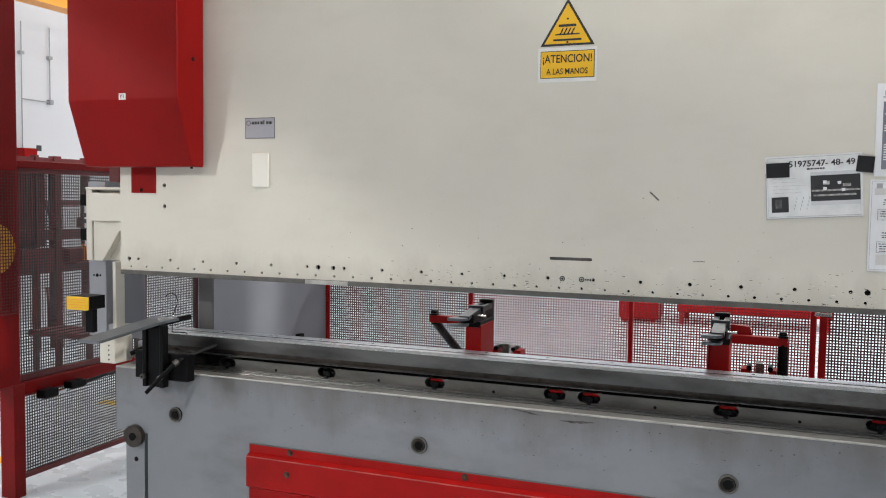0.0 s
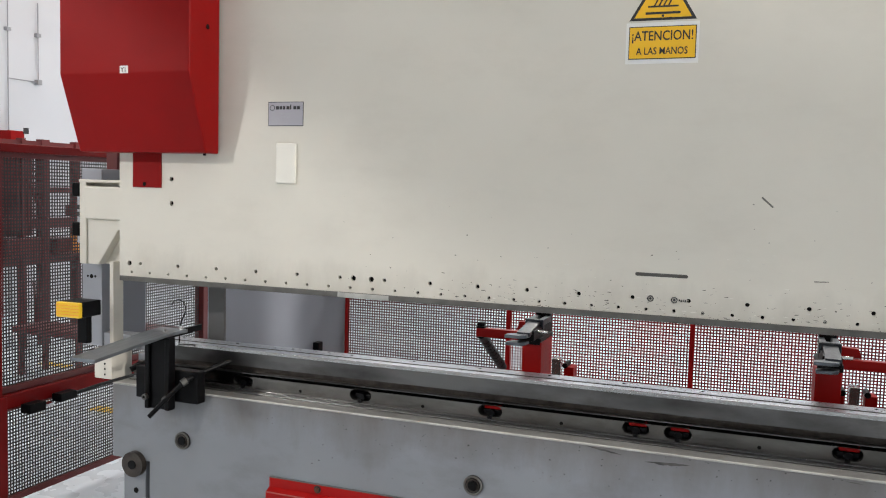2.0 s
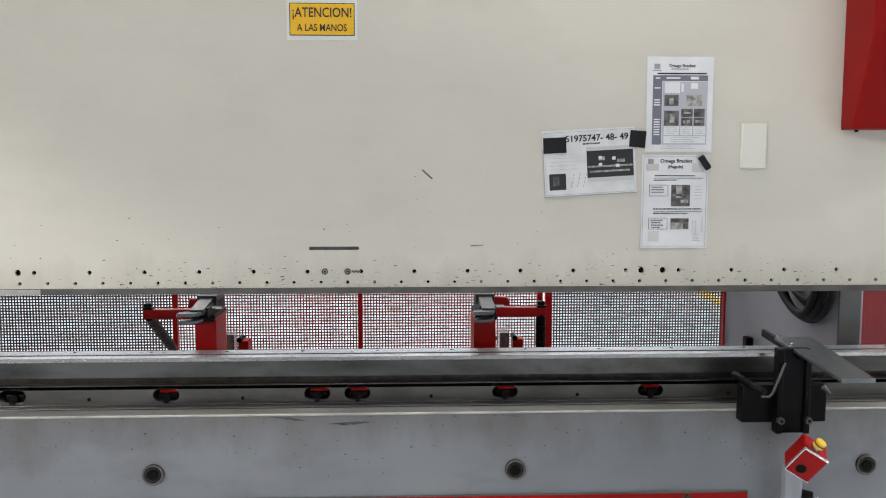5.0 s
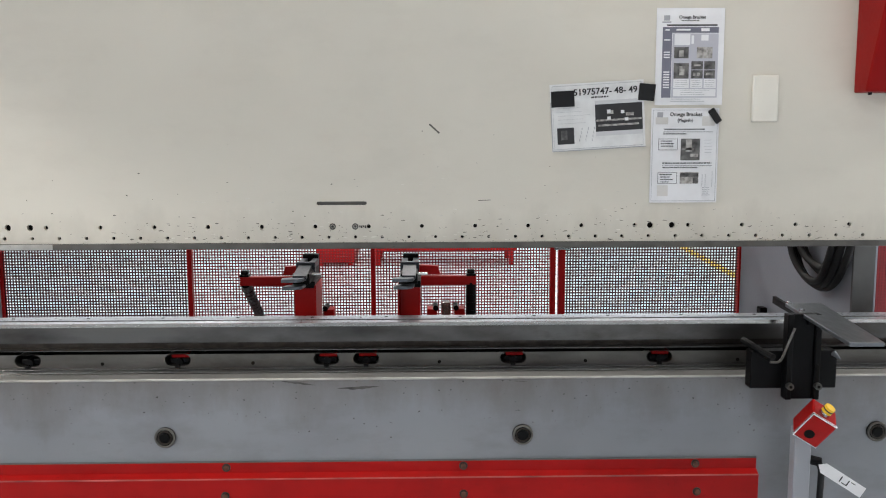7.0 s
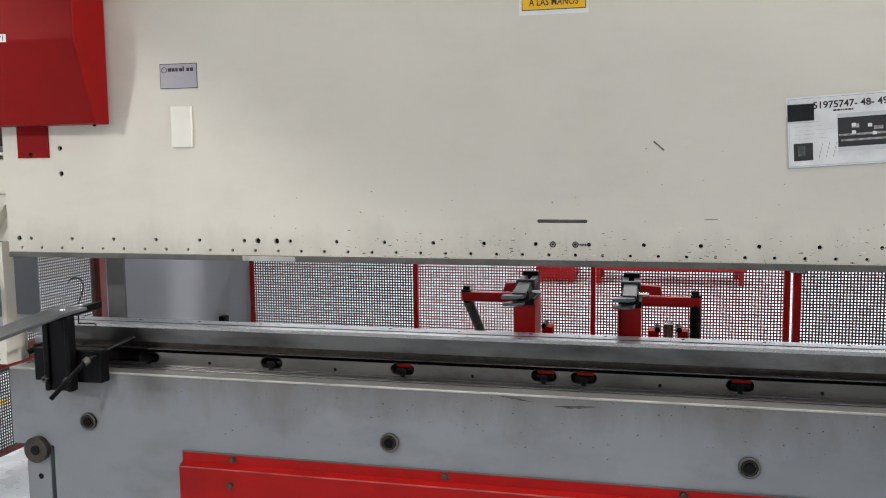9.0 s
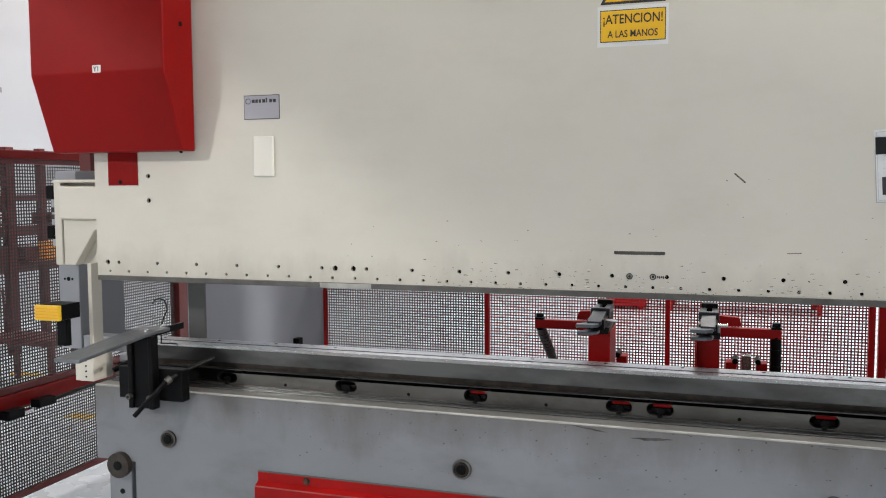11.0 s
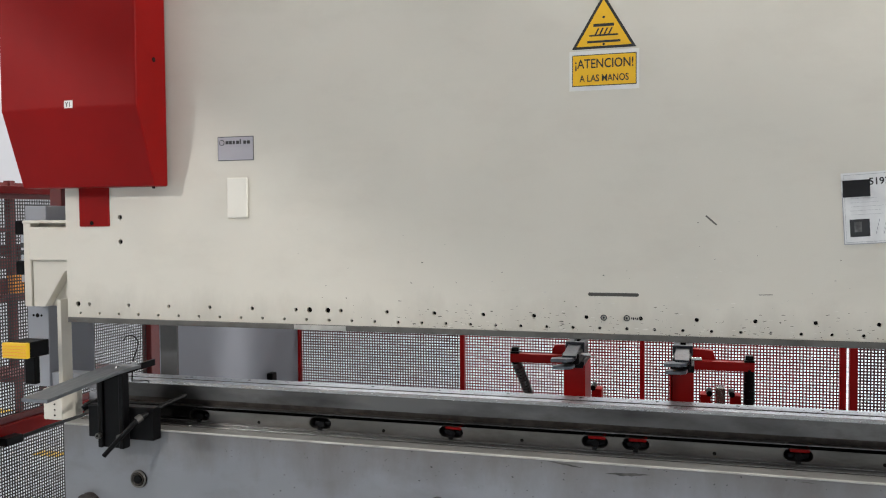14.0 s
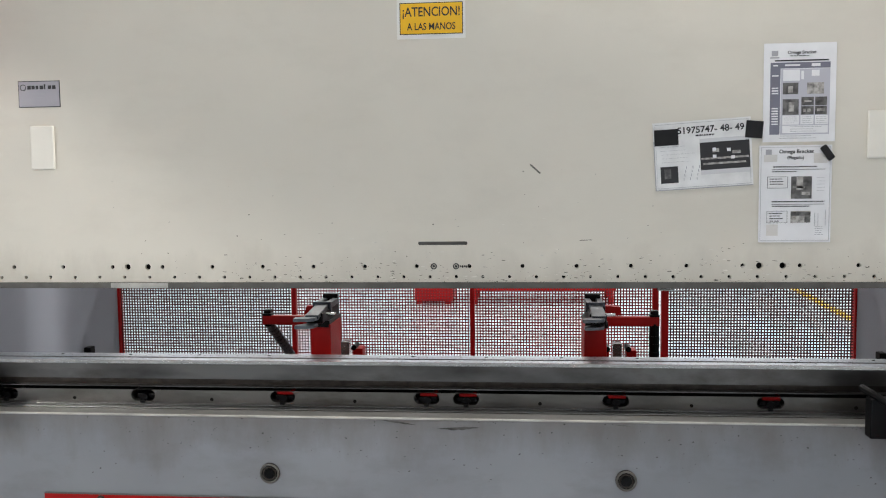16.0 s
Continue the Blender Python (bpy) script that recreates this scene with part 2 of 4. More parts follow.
def stadium(cx, cz, w, h, n=8):
    """Outline of a slot with round ends, or of a round hole where w equals h."""
    r, d = h / 2, (w - h) / 2
    pts = [(cx + d + r * math.cos(a), cz + r * math.sin(a)) for a in [(-0.5 + i / n) * math.pi for i in range(n + 1)]]
    pts += [(cx - d + r * math.cos(a), cz + r * math.sin(a)) for a in [(0.5 + i / n) * math.pi for i in range(n + 1)]]
    if d < 1e-6:
        pts = [(cx + r * math.cos(i * math.tau / (2 * n)), cz + r * math.sin(i * math.tau / (2 * n))) for i in range(2 * n)]
    return pts


def pierced(x0, x1, z0, z1, y0, y1, holes, depth):
    """A slab whose face at y0 is pierced by blind holes, each an outline in x and z."""
    bm = bmesh.new()

    def ring(pts, y):
        vs = [bm.verts.new((px, y, pz)) for px, pz in pts]
        return vs, [bm.edges.new((vs[i], vs[(i + 1) % len(vs)])) for i in range(len(vs))]
    outer, edges = ring([(x0, z0), (x1, z0), (x1, z1), (x0, z1)], y0)
    walls = []
    for h in holes:
        vs, es = ring(h, y0)
        edges += es
        walls.append(vs)
    bmesh.ops.triangle_fill(bm, use_beauty=True, edges=edges, normal=(0, -1, 0))
    for vs in walls:
        back = [bm.verts.new((v.co.x, y0 + depth, v.co.z)) for v in vs]
        n = len(vs)
        for i in range(n):
            bm.faces.new((vs[i], vs[(i + 1) % n], back[(i + 1) % n], back[i]))
    rear = [bm.verts.new((v.co.x, y1, v.co.z)) for v in outer]
    for i in range(4):
        bm.faces.new((outer[i], rear[i], rear[(i + 1) % 4], outer[(i + 1) % 4]))
    bm.faces.new(list(reversed(rear)))
    return bm


def rect(bm, x0, x1, z0, z1, y, thick=0.0008):
    return box(bm, x0, x1, y, y + thick, z0, z1)


def letters(bm, body, size, x, z, y, align="CENTER", bold=0.0, narrow=1.0):
    """Words that face the viewer, with their foot line at z."""
    cu = bpy.data.curves.new("words", "FONT")
    cu.body, cu.size, cu.align_x, cu.offset, cu.resolution_u = body, size, align, bold, 3
    ob = bpy.data.objects.new("words", cu)
    scene.collection.objects.link(ob)
    me = bpy.data.meshes.new_from_object(ob.evaluated_get(bpy.context.evaluated_depsgraph_get()))
    me.transform(Matrix.Translation((x, y, z)) @ pose(0, 0, 0, 90, 0, 0) @ Matrix.Diagonal((narrow, 1, 1, 1)))
    bm.from_mesh(me)
    bpy.data.meshes.remove(me)
    bpy.data.objects.remove(ob)
    bpy.data.curves.remove(cu)
    return bm


def bar_grid(axis, at, a0, a1, z0, z1, pitch, bar):
    """A perforated sheet: crossed flat bars in an upright plane, as one mesh."""
    verts, faces = [], []

    def slab(u0, u1, w0, w1, t):
        k = len(verts)
        for d in (-t, t):
            for u, w in ((u0, w0), (u1, w0), (u1, w1), (u0, w1)):
                verts.append((at + d, u, w) if axis == "x" else (u, at + d, w))
        faces.extend([(k, k + 1, k + 2, k + 3), (k + 7, k + 6, k + 5, k + 4)])
        faces.extend([(k + i, k + 4 + i, k + 4 + (i + 1) % 4, k + (i + 1) % 4) for i in range(4)])
    n = int((a1 - a0) / pitch)
    for i in range(n + 1):
        slab(a0 + i * pitch - bar / 2, a0 + i * pitch + bar / 2, z0, z1, 0.0011)
    n = int((z1 - z0) / pitch)
    for i in range(n + 1):
        slab(a0, a1, z0 + i * pitch - bar / 2, z0 + i * pitch + bar / 2, 0.0009)
    me = bpy.data.meshes.new("grid")
    me.from_pydata(verts, [], faces)
    bm = bmesh.new()
    bm.from_mesh(me)
    bpy.data.meshes.remove(me)
    bmesh.ops.recalc_face_normals(bm, faces=bm.faces)
    return bm


def flakes(rng, n, xr, zr, y, size, lean=0.5, thin=1.0):
    """Small ragged chips and scuffs on a face."""
    bm = bmesh.new()
    for _ in range(n):
        x, z = rng.uniform(*xr), zr[0] + (zr[1] - zr[0]) * rng.random() ** 2
        w = rng.uniform(0.3, 1) * size
        h = w * rng.uniform(0.15, 0.8) * thin
        a = rng.uniform(-lean, lean)
        k = rng.randint(5, 8)
        pts = []
        for i in range(k):
            r = rng.uniform(0.5, 1)
            u, v = w * r * math.cos(i * math.tau / k), h * r * math.sin(i * math.tau / k)
            pts.append(bm.verts.new((x + u * math.cos(a) - v * math.sin(a), y, z + u * math.sin(a) + v * math.cos(a))))
        bm.faces.new(pts)
    return bm


# ---- the hall ----
tagged(part("floor", b(-8, 9.5, -8, 13, -0.1, 0), FLOOR), "pale grey glossy epoxy factory floor", "floor", kind="structure")
def end_wall(name, x0, x1):
    """A wall across the hall with one added, unseen high window opening, its frame and its mullion."""
    bm = bmesh.new()
    box(bm, x0, x1, -8, -1.85, 0, 7)
    box(bm, x0, x1, -0.05, 13, 0, 7)
    box(bm, x0, x1, -1.85, -0.05, 0, 4.2)
    box(bm, x0, x1, -1.85, -0.05, 5.2, 7)
    tagged(part(name, bm, WALL), "white painted factory wall with an added unseen window", "wall", kind="structure")
    win = thing("unseen_window_1" if x0 < 0 else "unseen_window_2", "unseen high window added in the white wall", "window", kind="structure")
    xm = (x0 + x1) / 2
    for y in (-1.83, -0.95, -0.07):
        part("window_frame", b(xm - 0.03, xm + 0.03, y - 0.02, y + 0.02, 4.2, 5.2), WHITE, win)
    for z in (4.22, 5.18):
        part("window_frame", b(xm - 0.03, xm + 0.03, -1.81, -0.09, z - 0.02, z + 0.02), WHITE, win)


end_wall("wall_west", -8.2, -8.0)
end_wall("wall_east", 9.5, 9.7)
tagged(part("wall_north", b(-8, 9.5, 13, 13.2, 0, 7), WALL), "white painted factory wall", "wall", kind="structure")
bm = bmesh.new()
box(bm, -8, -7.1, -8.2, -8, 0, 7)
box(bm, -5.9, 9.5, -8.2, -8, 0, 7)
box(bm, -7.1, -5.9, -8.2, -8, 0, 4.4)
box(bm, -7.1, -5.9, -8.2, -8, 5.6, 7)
tagged(part("wall_south", bm, WALL), "white painted factory wall with an added unseen window", "wall", kind="structure")
# unseen window, added around the front-left light
win = thing("unseen_window_3", "unseen high window added in the white wall", "window", kind="structure")
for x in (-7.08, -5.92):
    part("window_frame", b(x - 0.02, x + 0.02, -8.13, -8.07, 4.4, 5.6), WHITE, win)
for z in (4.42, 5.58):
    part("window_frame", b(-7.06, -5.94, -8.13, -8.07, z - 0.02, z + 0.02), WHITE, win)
tagged(part("ceiling", b(-8.2, 9.7, -8.2, 13.2, 7, 7.2), CEIL), "grey corrugated factory roof", "ceiling", kind="structure")
for px, py, _ in LAMPS:
    fx = thing("ceiling_light", "long white high-bay light under the roof", "light", "ceiling lights")
    part("housing", b(px - 0.75, px + 0.75, py - 0.22, py + 0.22, LAMP_Z + 0.03, LAMP_Z + 0.14, bev=0.01), WHITE, fx)
    part("diffuser", b(px - 0.7, px + 0.7, py - 0.17, py + 0.17, LAMP_Z + 0.012, LAMP_Z + 0.028), LAMP_GLOW, fx)
    for sx in (-0.5, 0.5):
        part("hanger", c((px + sx, py, LAMP_Z + 0.14), (px + sx, py, 7), 0.008, seg=8), WHITE, fx)

crane = thing("crane_runway", "orange overhead crane runway beam along the white wall", "crane beam")
part("web", b(-7.02, -6.98, -8, 13, 3.73, 3.97), ORANGE, crane)
part("flange", b(-7.12, -6.88, -8, 13, 3.97, 4.0), ORANGE, crane)
part("flange", b(-7.12, -6.88, -8, 13, 3.70, 3.73), ORANGE, crane)
for k in range(-5, 13, 4):
    part("bracket", b(-8.0, -7.02, k, k + 0.12, 3.78, 3.92), ORANGE, crane)
# unseen beam, added to cast the diagonal dark band on the ram
girder = thing("unseen_shade_girder", "unseen grey box girder added to shade the ram", "crane beam")
part("box", b(-3.6, -3.4, -8.0, -0.6, 3.29, 3.65, bev=0.008), CEIL, girder)
part("flange", b(-3.66, -3.34, -8.0, -0.6, 3.65, 3.68), CEIL, girder)
part("flange", b(-3.66, -3.34, -8.0, -0.6, 3.26, 3.29), CEIL, girder)
for k in (-7.5, -4.0, -0.8):
    part("hanger", c((-3.5, k, 3.68), (-3.5, k, 7.0), 0.02, seg=10), CEIL, girder)
rafter = thing("roof_rafter", "grey steel roof rafter above the crane", "rafter")
part("chord", b(-7.6, -7.3, -8, 13, 4.75, 4.95, bev=0.01), CEIL, rafter)
for k in range(-7, 13, 2):
    part("strut", c((-7.45, k, 4.95), (-7.45, k + 1, 7.0), 0.03, seg=8), CEIL, rafter)

for ya, za, zb in ((4.85, 0.0, 3.7), (5.29, 2.76, 3.7)):
    pipe = thing("wall_conduit", "thin grey electrical conduit on the white wall", "conduit", "wall conduits")
    part("pipe", c((-7.97, ya, za), (-7.97, ya, zb), 0.007, seg=8), FRAME_GREY, pipe)
    part("clip", b(-8.0, -7.95, ya - 0.03, ya + 0.03, 3.3, 3.34), FRAME_GREY, pipe)
pipe = thing("wall_conduit", "thin grey horizontal conduit on the white wall", "conduit", "wall conduits")
part("pipe", c((-7.97, 4.85, 2.76), (-7.97, 5.29, 2.76), 0.007, seg=8), FRAME_GREY, pipe)
part("elbow_box", b(-8.0, -7.94, 5.26, 5.32, 2.73, 2.79), FRAME_GREY, pipe)
cabinet = thing("wall_box", "small red hose box on the white wall", "wall box")
part("body", b(-8.0, -7.8, 4.72, 4.92, 2.04, 2.15, bev=0.01), RED, cabinet)
part("tag_plate", b(-7.8, -7.79, 4.90, 4.97, 2.12, 2.19), INK, cabinet)

# painted floor lines
ln = part("floor_marking", prism([(3.78, 6.2), (3.90, 6.2), (4.22, 10.4), (4.10, 10.4)], "z", 0.0, 0.004), YELLOW)
tagged(ln, "yellow painted line on the pale floor", "floor marking", kind="structure")
for x0, x1, y0, y1 in ((-5.55, -5.25, 2.90, 3.00), (-4.72, -4.52, 1.92, 2.02), (-4.08, -3.88, 1.93, 2.03), (-4.60, -3.52, 0.55, 0.65)):
    tagged(part("floor_marking", b(x0, x1, y0, y1, 0.0, 0.004), YELLOW), "yellow painted mark on the pale floor", "floor marking", kind="structure")


# ---- fences ----
def fence_panel(owner, axis, at, a0, a1, z0, z1, mat, frame_mat, pitch=0.0145, bar=0.0060, rim=0.03):
    part("mesh_sheet", bar_grid(axis, at, a0, a1, z0, z1, pitch, bar), mat, owner, "square-hole perforated sheet")
    for z in (z0, z1):
        dims = (at - rim / 2, at + rim / 2, a0, a1) if axis == "x" else (a0, a1, at - rim / 2, at + rim / 2)
        part("rail", b(*dims, z - rim / 2, z + rim / 2, bev=0.003), frame_mat, owner)


back = thing("back_fence", "red guard fence with square mesh behind the press", "fence")
XP = (-1.865, -0.915, 0.0, 0.925, 1.865)
for i in range(4):
    # middle panels take the hazed red; haze is painted, the sheets are alike
    fence_panel(back, "y", 1.5, XP[i] + 0.009, XP[i + 1] - (0.03 if i == 2 else 0.009), 0.12, 1.28, MESH_RED_HAZE if i in (1, 2) else MESH_MAROON, BACK_RED, bar=0.0062 if i in (1, 2) else 0.0068)
for i, xp in enumerate(XP):
    if i == 3:
        part("post", b(xp - 0.036, xp - 0.008, 1.48, 1.52, 0, 1.32, bev=0.003), BACK_RED, back)
        part("post", b(xp + 0.006, xp + 0.040, 1.48, 1.52, 0, 1.32, bev=0.003), BACK_RED, back)
        part("latch", b(xp - 0.02, xp + 0.06, 1.455, 1.48, 1.04, 1.06, bev=0.004), BRIGHT, back, "small grey steel latch")
    else:
        w = 0.0115 if i in (1, 2) else 0.022
        part("post", b(xp - w, xp + w, 1.48, 1.52, 0, 1.32, bev=0.003), BACK_RED, back)

side = thing("side_fence", "dark red guard fence with black square mesh beside the press", "fence")
for y0, y1 in ((0.195, 1.72),):
    fence_panel(side, "x", -3.0, y0, y1, 0.62, 1.72, MESH_BLACK, DARK_RED, pitch=0.0165, bar=0.0070)
    fence_panel(side, "x", -3.0, y0, y1, 0.09, 0.53, MESH_BLACK, DARK_RED, pitch=0.0165, bar=0.0070)
    part("mid_rail", b(-3.03, -2.97, y0 - 0.03, y1 + 0.03, 0.53, 0.60, bev=0.004), FENCE_RED, side)
for y0, y1, top in ((1.72, 1.82, 1.76),):
    part("post", b(-3.035, -2.965, y0, y1, 0, top, bev=0.004), DARK_RED, side)
part("gate_post", b(-3.04, -2.94, 0.14, 0.21, 0, 0.60, bev=0.004), FENCE_RED, side)
part("tall_post", b(-3.06, -2.94, -0.04, 0.185, 0.60, 3.4, bev=0.004), FENCE_RED, side, "tall broad red door post")
part("mesh_sheet", bar_grid("x", -2.926, -0.04, 0.185, 0.98, 1.715, 0.0165, 0.0050), DARK_RED, side, "perforated sheet over the red post")
part("reflector", c((-2.94, 0.026, 1.315), (-2.934, 0.026, 1.315), 0.132, seg=40), YELLOW, side, "round orange reflector behind the mesh")
part("top_rail", b(-3.03, -2.97, 0.185, 1.80, 1.73, 1.77, bev=0.004), FENCE_RED, side)
part("interlock_switch", b(-2.96, -2.90, 0.30, 0.40, 0.50, 0.545, bev=0.005), BLACK, side, "black safety interlock switch")
part("interlock_tongue", b(-2.955, -2.92, 0.40, 0.47, 0.505, 0.52), BRIGHT, side)
part("interlock_switch", b(-2.96, -2.90, 0.49, 0.60, 0.515, 0.555, bev=0.005), BLACK, side)
part("cable", tube([(-2.93, 0.6, 0.53), (-2.9, 0.75, 0.55), (-2.9, 1.0, 0.55), (-2.92, 1.3, 0.58)], 0.009), RUBBER, side)

fence_r = thing("side_fence", "dark red guard fence with mesh beyond the press frame", "fence")
part("mesh_sheet", bar_grid("y", 1.6, 1.98, 3.2, 0.12, 1.9, 0.0155, 0.0075), MESH_RED_HAZE, fence_r)
part("post", b(1.95, 1.99, 1.58, 1.62, 0, 2.0, bev=0.003), DARK_RED, fence_r)
part("backing_panel", b(1.97, 3.2, 1.63, 1.65, 0.1, 1.95), DARK_RED, fence_r)

# red frames standing far behind the fences
rng = random.Random(5)
rack = thing("storage_rack", "dark red steel storage rack behind the side fence", "rack")
for yy, w in ((2.2, 0.03), (2.9, 0.03), (3.36, 0.02), (3.62, 0.045), (4.03, 0.03), (4.9, 0.03)):
    part("upright", b(-6.24, -6.16, yy - w, yy + w, 0, 1.98), DARK_RED, rack)
for zz, w in ((0.84, 0.05), (1.18, 0.05), (1.5, 0.025), (1.93, 0.03)):
    part("beam", b(-6.22, -6.18, 2.2, 4.9, zz - w, zz + w), DARK_RED, rack)
part("side_panel", b(-6.30, -6.26, 2.95, 3.55, 1.06, 1.9, bev=0.005), DARK_RED, rack, "dark red sheet panel")
tagged(part("rack_mesh", bar_grid("x", -6.13, 2.9, 3.6, 1.2, 1.93, 0.06, 0.014), DARK_RED, rack, "dark red wire mesh on the rack"), kind="stuff")
part("brace", c((-6.15, 3.62, 1.2), (-6.15, 3.36, 1.62), 0.022, seg=10), DARK_RED, rack)
for zz, y0, y1, d in ((0.89, 3.7, 3.95, 0.14), (0.89, 3.1, 3.5, 0.16), (1.23, 4.1, 4.5, 0.12), (1.23, 2.4, 2.8, 0.2)):
    part("load", b(-6.4, -6.1, y0, y1, zz, zz + d, bev=0.01), DARK_RED, rack)
crate = thing("parts_crate", "small orange crate lying on the storage rack", "crate")
part("body", b(-6.12, -6.02, 3.88, 4.02, 0.89, 1.06, bev=0.008), ORANGE, crate)
part("rim", b(-6.125, -6.015, 3.875, 4.025, 1.05, 1.07, bev=0.003), ORANGE, crate)
part("ledge_bar", b(-6.16, -6.0, 3.7, 4.2, 0.86, 0.89, bev=0.003), DARK_RED, rack)
for x0, x1, yy, zb in ((-5.4, -4.7, 2.5, 0.35), (-5.2, -4.6, 3.3, 0.25)):
    tr = thing("pallet_truck", "low dark red steel trolley behind the side fence", "trolley", "low trolleys")
    part("deck", b(x0, x1, yy, yy + 0.35, zb, zb + 0.05, bev=0.005), DARK_RED, tr)
    for xx in (x0 + 0.05, x1 - 0.05):
        for y2 in (yy + 0.05, yy + 0.30):
            part("leg", b(xx - 0.02, xx + 0.02, y2 - 0.02, y2 + 0.02, 0.0, zb), DARK_RED, tr)
    part("handle", tube([(x0, yy + 0.1, zb + 0.03), (x0 - 0.02, yy + 0.1, zb + 0.4), (x0 - 0.02, yy + 0.25, zb + 0.4), (x0, yy + 0.25, zb + 0.03)], 0.014, 8), DARK_RED, tr)
for x0, x1, yy, zb in ((-1.19, -0.69, 8.3, 0.04), (-0.45, 1.42, 8.3, 0.17)):
    cart = thing("parts_trolley", "low red steel trolley far behind the fence", "trolley", "far trolleys")
    part("deck", b(x0, x1, yy, yy + 0.7, zb, 0.50, bev=0.01), BACK_RED, cart)
    part("deck_rim", b(x0 - 0.02, x1 + 0.02, yy - 0.02, yy + 0.72, 0.50, 0.54, bev=0.008), BACK_RED, cart)
    for xx in (x0 + 0.06, x1 - 0.06):
        part("leg", b(xx - 0.03, xx + 0.03, yy + 0.01, yy + 0.07, 0, zb), BACK_RED, cart)
        part("leg", b(xx - 0.03, xx + 0.03, yy + 0.63, yy + 0.69, 0, zb), BACK_RED, cart)

# ---- the press: bed, frames, hoods (all still) ----
press = thing("press_brake", "large grey and cream press brake with red hoods", "press brake")
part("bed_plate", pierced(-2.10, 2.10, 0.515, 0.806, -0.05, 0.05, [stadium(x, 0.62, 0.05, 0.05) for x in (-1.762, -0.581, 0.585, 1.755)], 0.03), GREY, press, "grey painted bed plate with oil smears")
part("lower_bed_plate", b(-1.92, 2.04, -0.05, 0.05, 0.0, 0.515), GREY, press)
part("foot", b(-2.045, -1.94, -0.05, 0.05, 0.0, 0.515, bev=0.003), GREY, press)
part("foot_hole", c((-1.985, -0.0515, 0.39), (-1.985, -0.04, 0.39), 0.011), HOLE, press)
part("table_ledge", b(-2.10, 2.10, -0.048, 0.16, 0.806, 0.812, bev=0.002), LEDGE, press, "oily worn steel ledge along the bed")
part("ledge_edge", b(-2.099, 2.099, -0.0505, -0.041, 0.8065, 0.8127, bev=0.0015), EDGE, press, "pale chipped front edge of the ledge")
part("table_ledge", b(-2.08, 2.08, 0.020, 0.16, 0.812, 0.817, bev=0.002), STEEL, press)
part("table_ledge", b(-2.08, 2.08, 0.05, 0.16, 0.817, 0.821, bev=0.0015), STEEL, press)
for y, z in ((0.020, 0.817), (0.050, 0.821)):
    part("bright_edge", b(-2.08, 2.08, y - 0.0006, y + 0.0016, z - 0.0012, z + 0.0004), BRIGHT, press, "rubbed bright step edge")
OVALS = [-2.07, -1.575, -1.069, -0.568, -0.068, 0.066, 0.564, 1.062, 1.575, 2.07]
rail = part("clamping_rail", pierced(-2.08, 2.08, 0.819, 0.877, 0.072, 0.16, [stadium(x, 0.846, 0.088, 0.040) for x in OVALS], 0.05), STEEL_DARK, press, "oily steel clamping rail with oval openings")
# black sheet paints the shade inside the oval openings
part("rail_shade_sheet", b(-2.08, 2.08, 0.1225, 0.1235, 0.82, 0.876), HOLE, rail)
part("rail_lip", b(-2.08, 2.08, 0.0722, 0.095, 0.877, 0.880), STEEL, press)
for i, x in enumerate(OVALS):
    w = part("wedge", b(x - 0.024, x + 0.036, 0.083, 0.12, 0.851, 0.866, bev=0.004), RED, rail, "red wedge inside the opening") if i > 2 else None
    part("clamp_screw", c((x + 0.002, 0.075, 0.838), (x + 0.002, 0.12, 0.838), 0.013, seg=14), BLACK, rail)
    part("clamp_lever", b(x - 0.008, x + 0.008, 0.064, 0.08, 0.818, 0.832, bev=0.002), BLACK, rail)
    part("clamp_bar", b(x - 0.03, x + 0.035, 0.09, 0.12, 0.830, 0.848, bev=0.004), BLACK, rail)
for x in (-1.32, -0.82, -0.315, 0.314, 0.81, 1.33):
    part("rail_screw", c((x, 0.0705, 0.834), (x, 0.08, 0.834), 0.006, seg=12), HOLE, rail)
die = thing("die_rail", "long ground steel lower die on the press bed", "die")
# dark colour here stands in for the shade in the gap below the die
part("shaded_neck", b(-2.05, 2.05, 0.112, 0.20, 0.877, 0.905), PIN, die)
part("body", prism([(0.092, 0.901), (0.092, 0.9545), (0.1005, 0.963), (0.148, 0.963), (0.156, 0.955), (0.164, 0.963), (0.226, 0.963), (0.226, 0.901)], "x", -2.06, 2.06), STEEL, die)
# brighter pieces laid on the die put its top highlights into the colour
part("ground_top_highlight", prism([(0.0925, 0.955), (0.1008, 0.9638), (0.147, 0.9638), (0.147, 0.961), (0.101, 0.961)], "x", -2.06, 2.06), GROUND, die, "ground front edge with a painted bright highlight")
part("rubbed_bevel", prism([(0.0915, 0.9535), (0.1000, 0.9648), (0.1040, 0.9648), (0.0935, 0.9535)], "x", -2.059, 2.059), BRIGHT, die, "rubbed front corner with a bright highlight strip")
part("ground_top_highlight", b(-2.06, 2.06, 0.166, 0.225, 0.9615, 0.9638), GROUND, die)
for k in range(16):
    x = -1.95 + k * 0.26
    part("set_screw", c((x, 0.20, 0.963), (x, 0.20, 0.9648), 0.006, seg=10), HOLE, die)
part("bed_top", b(-2.08, 2.08, 0.16, 0.30, 0.5, 0.877), STEEL_DARK, press)

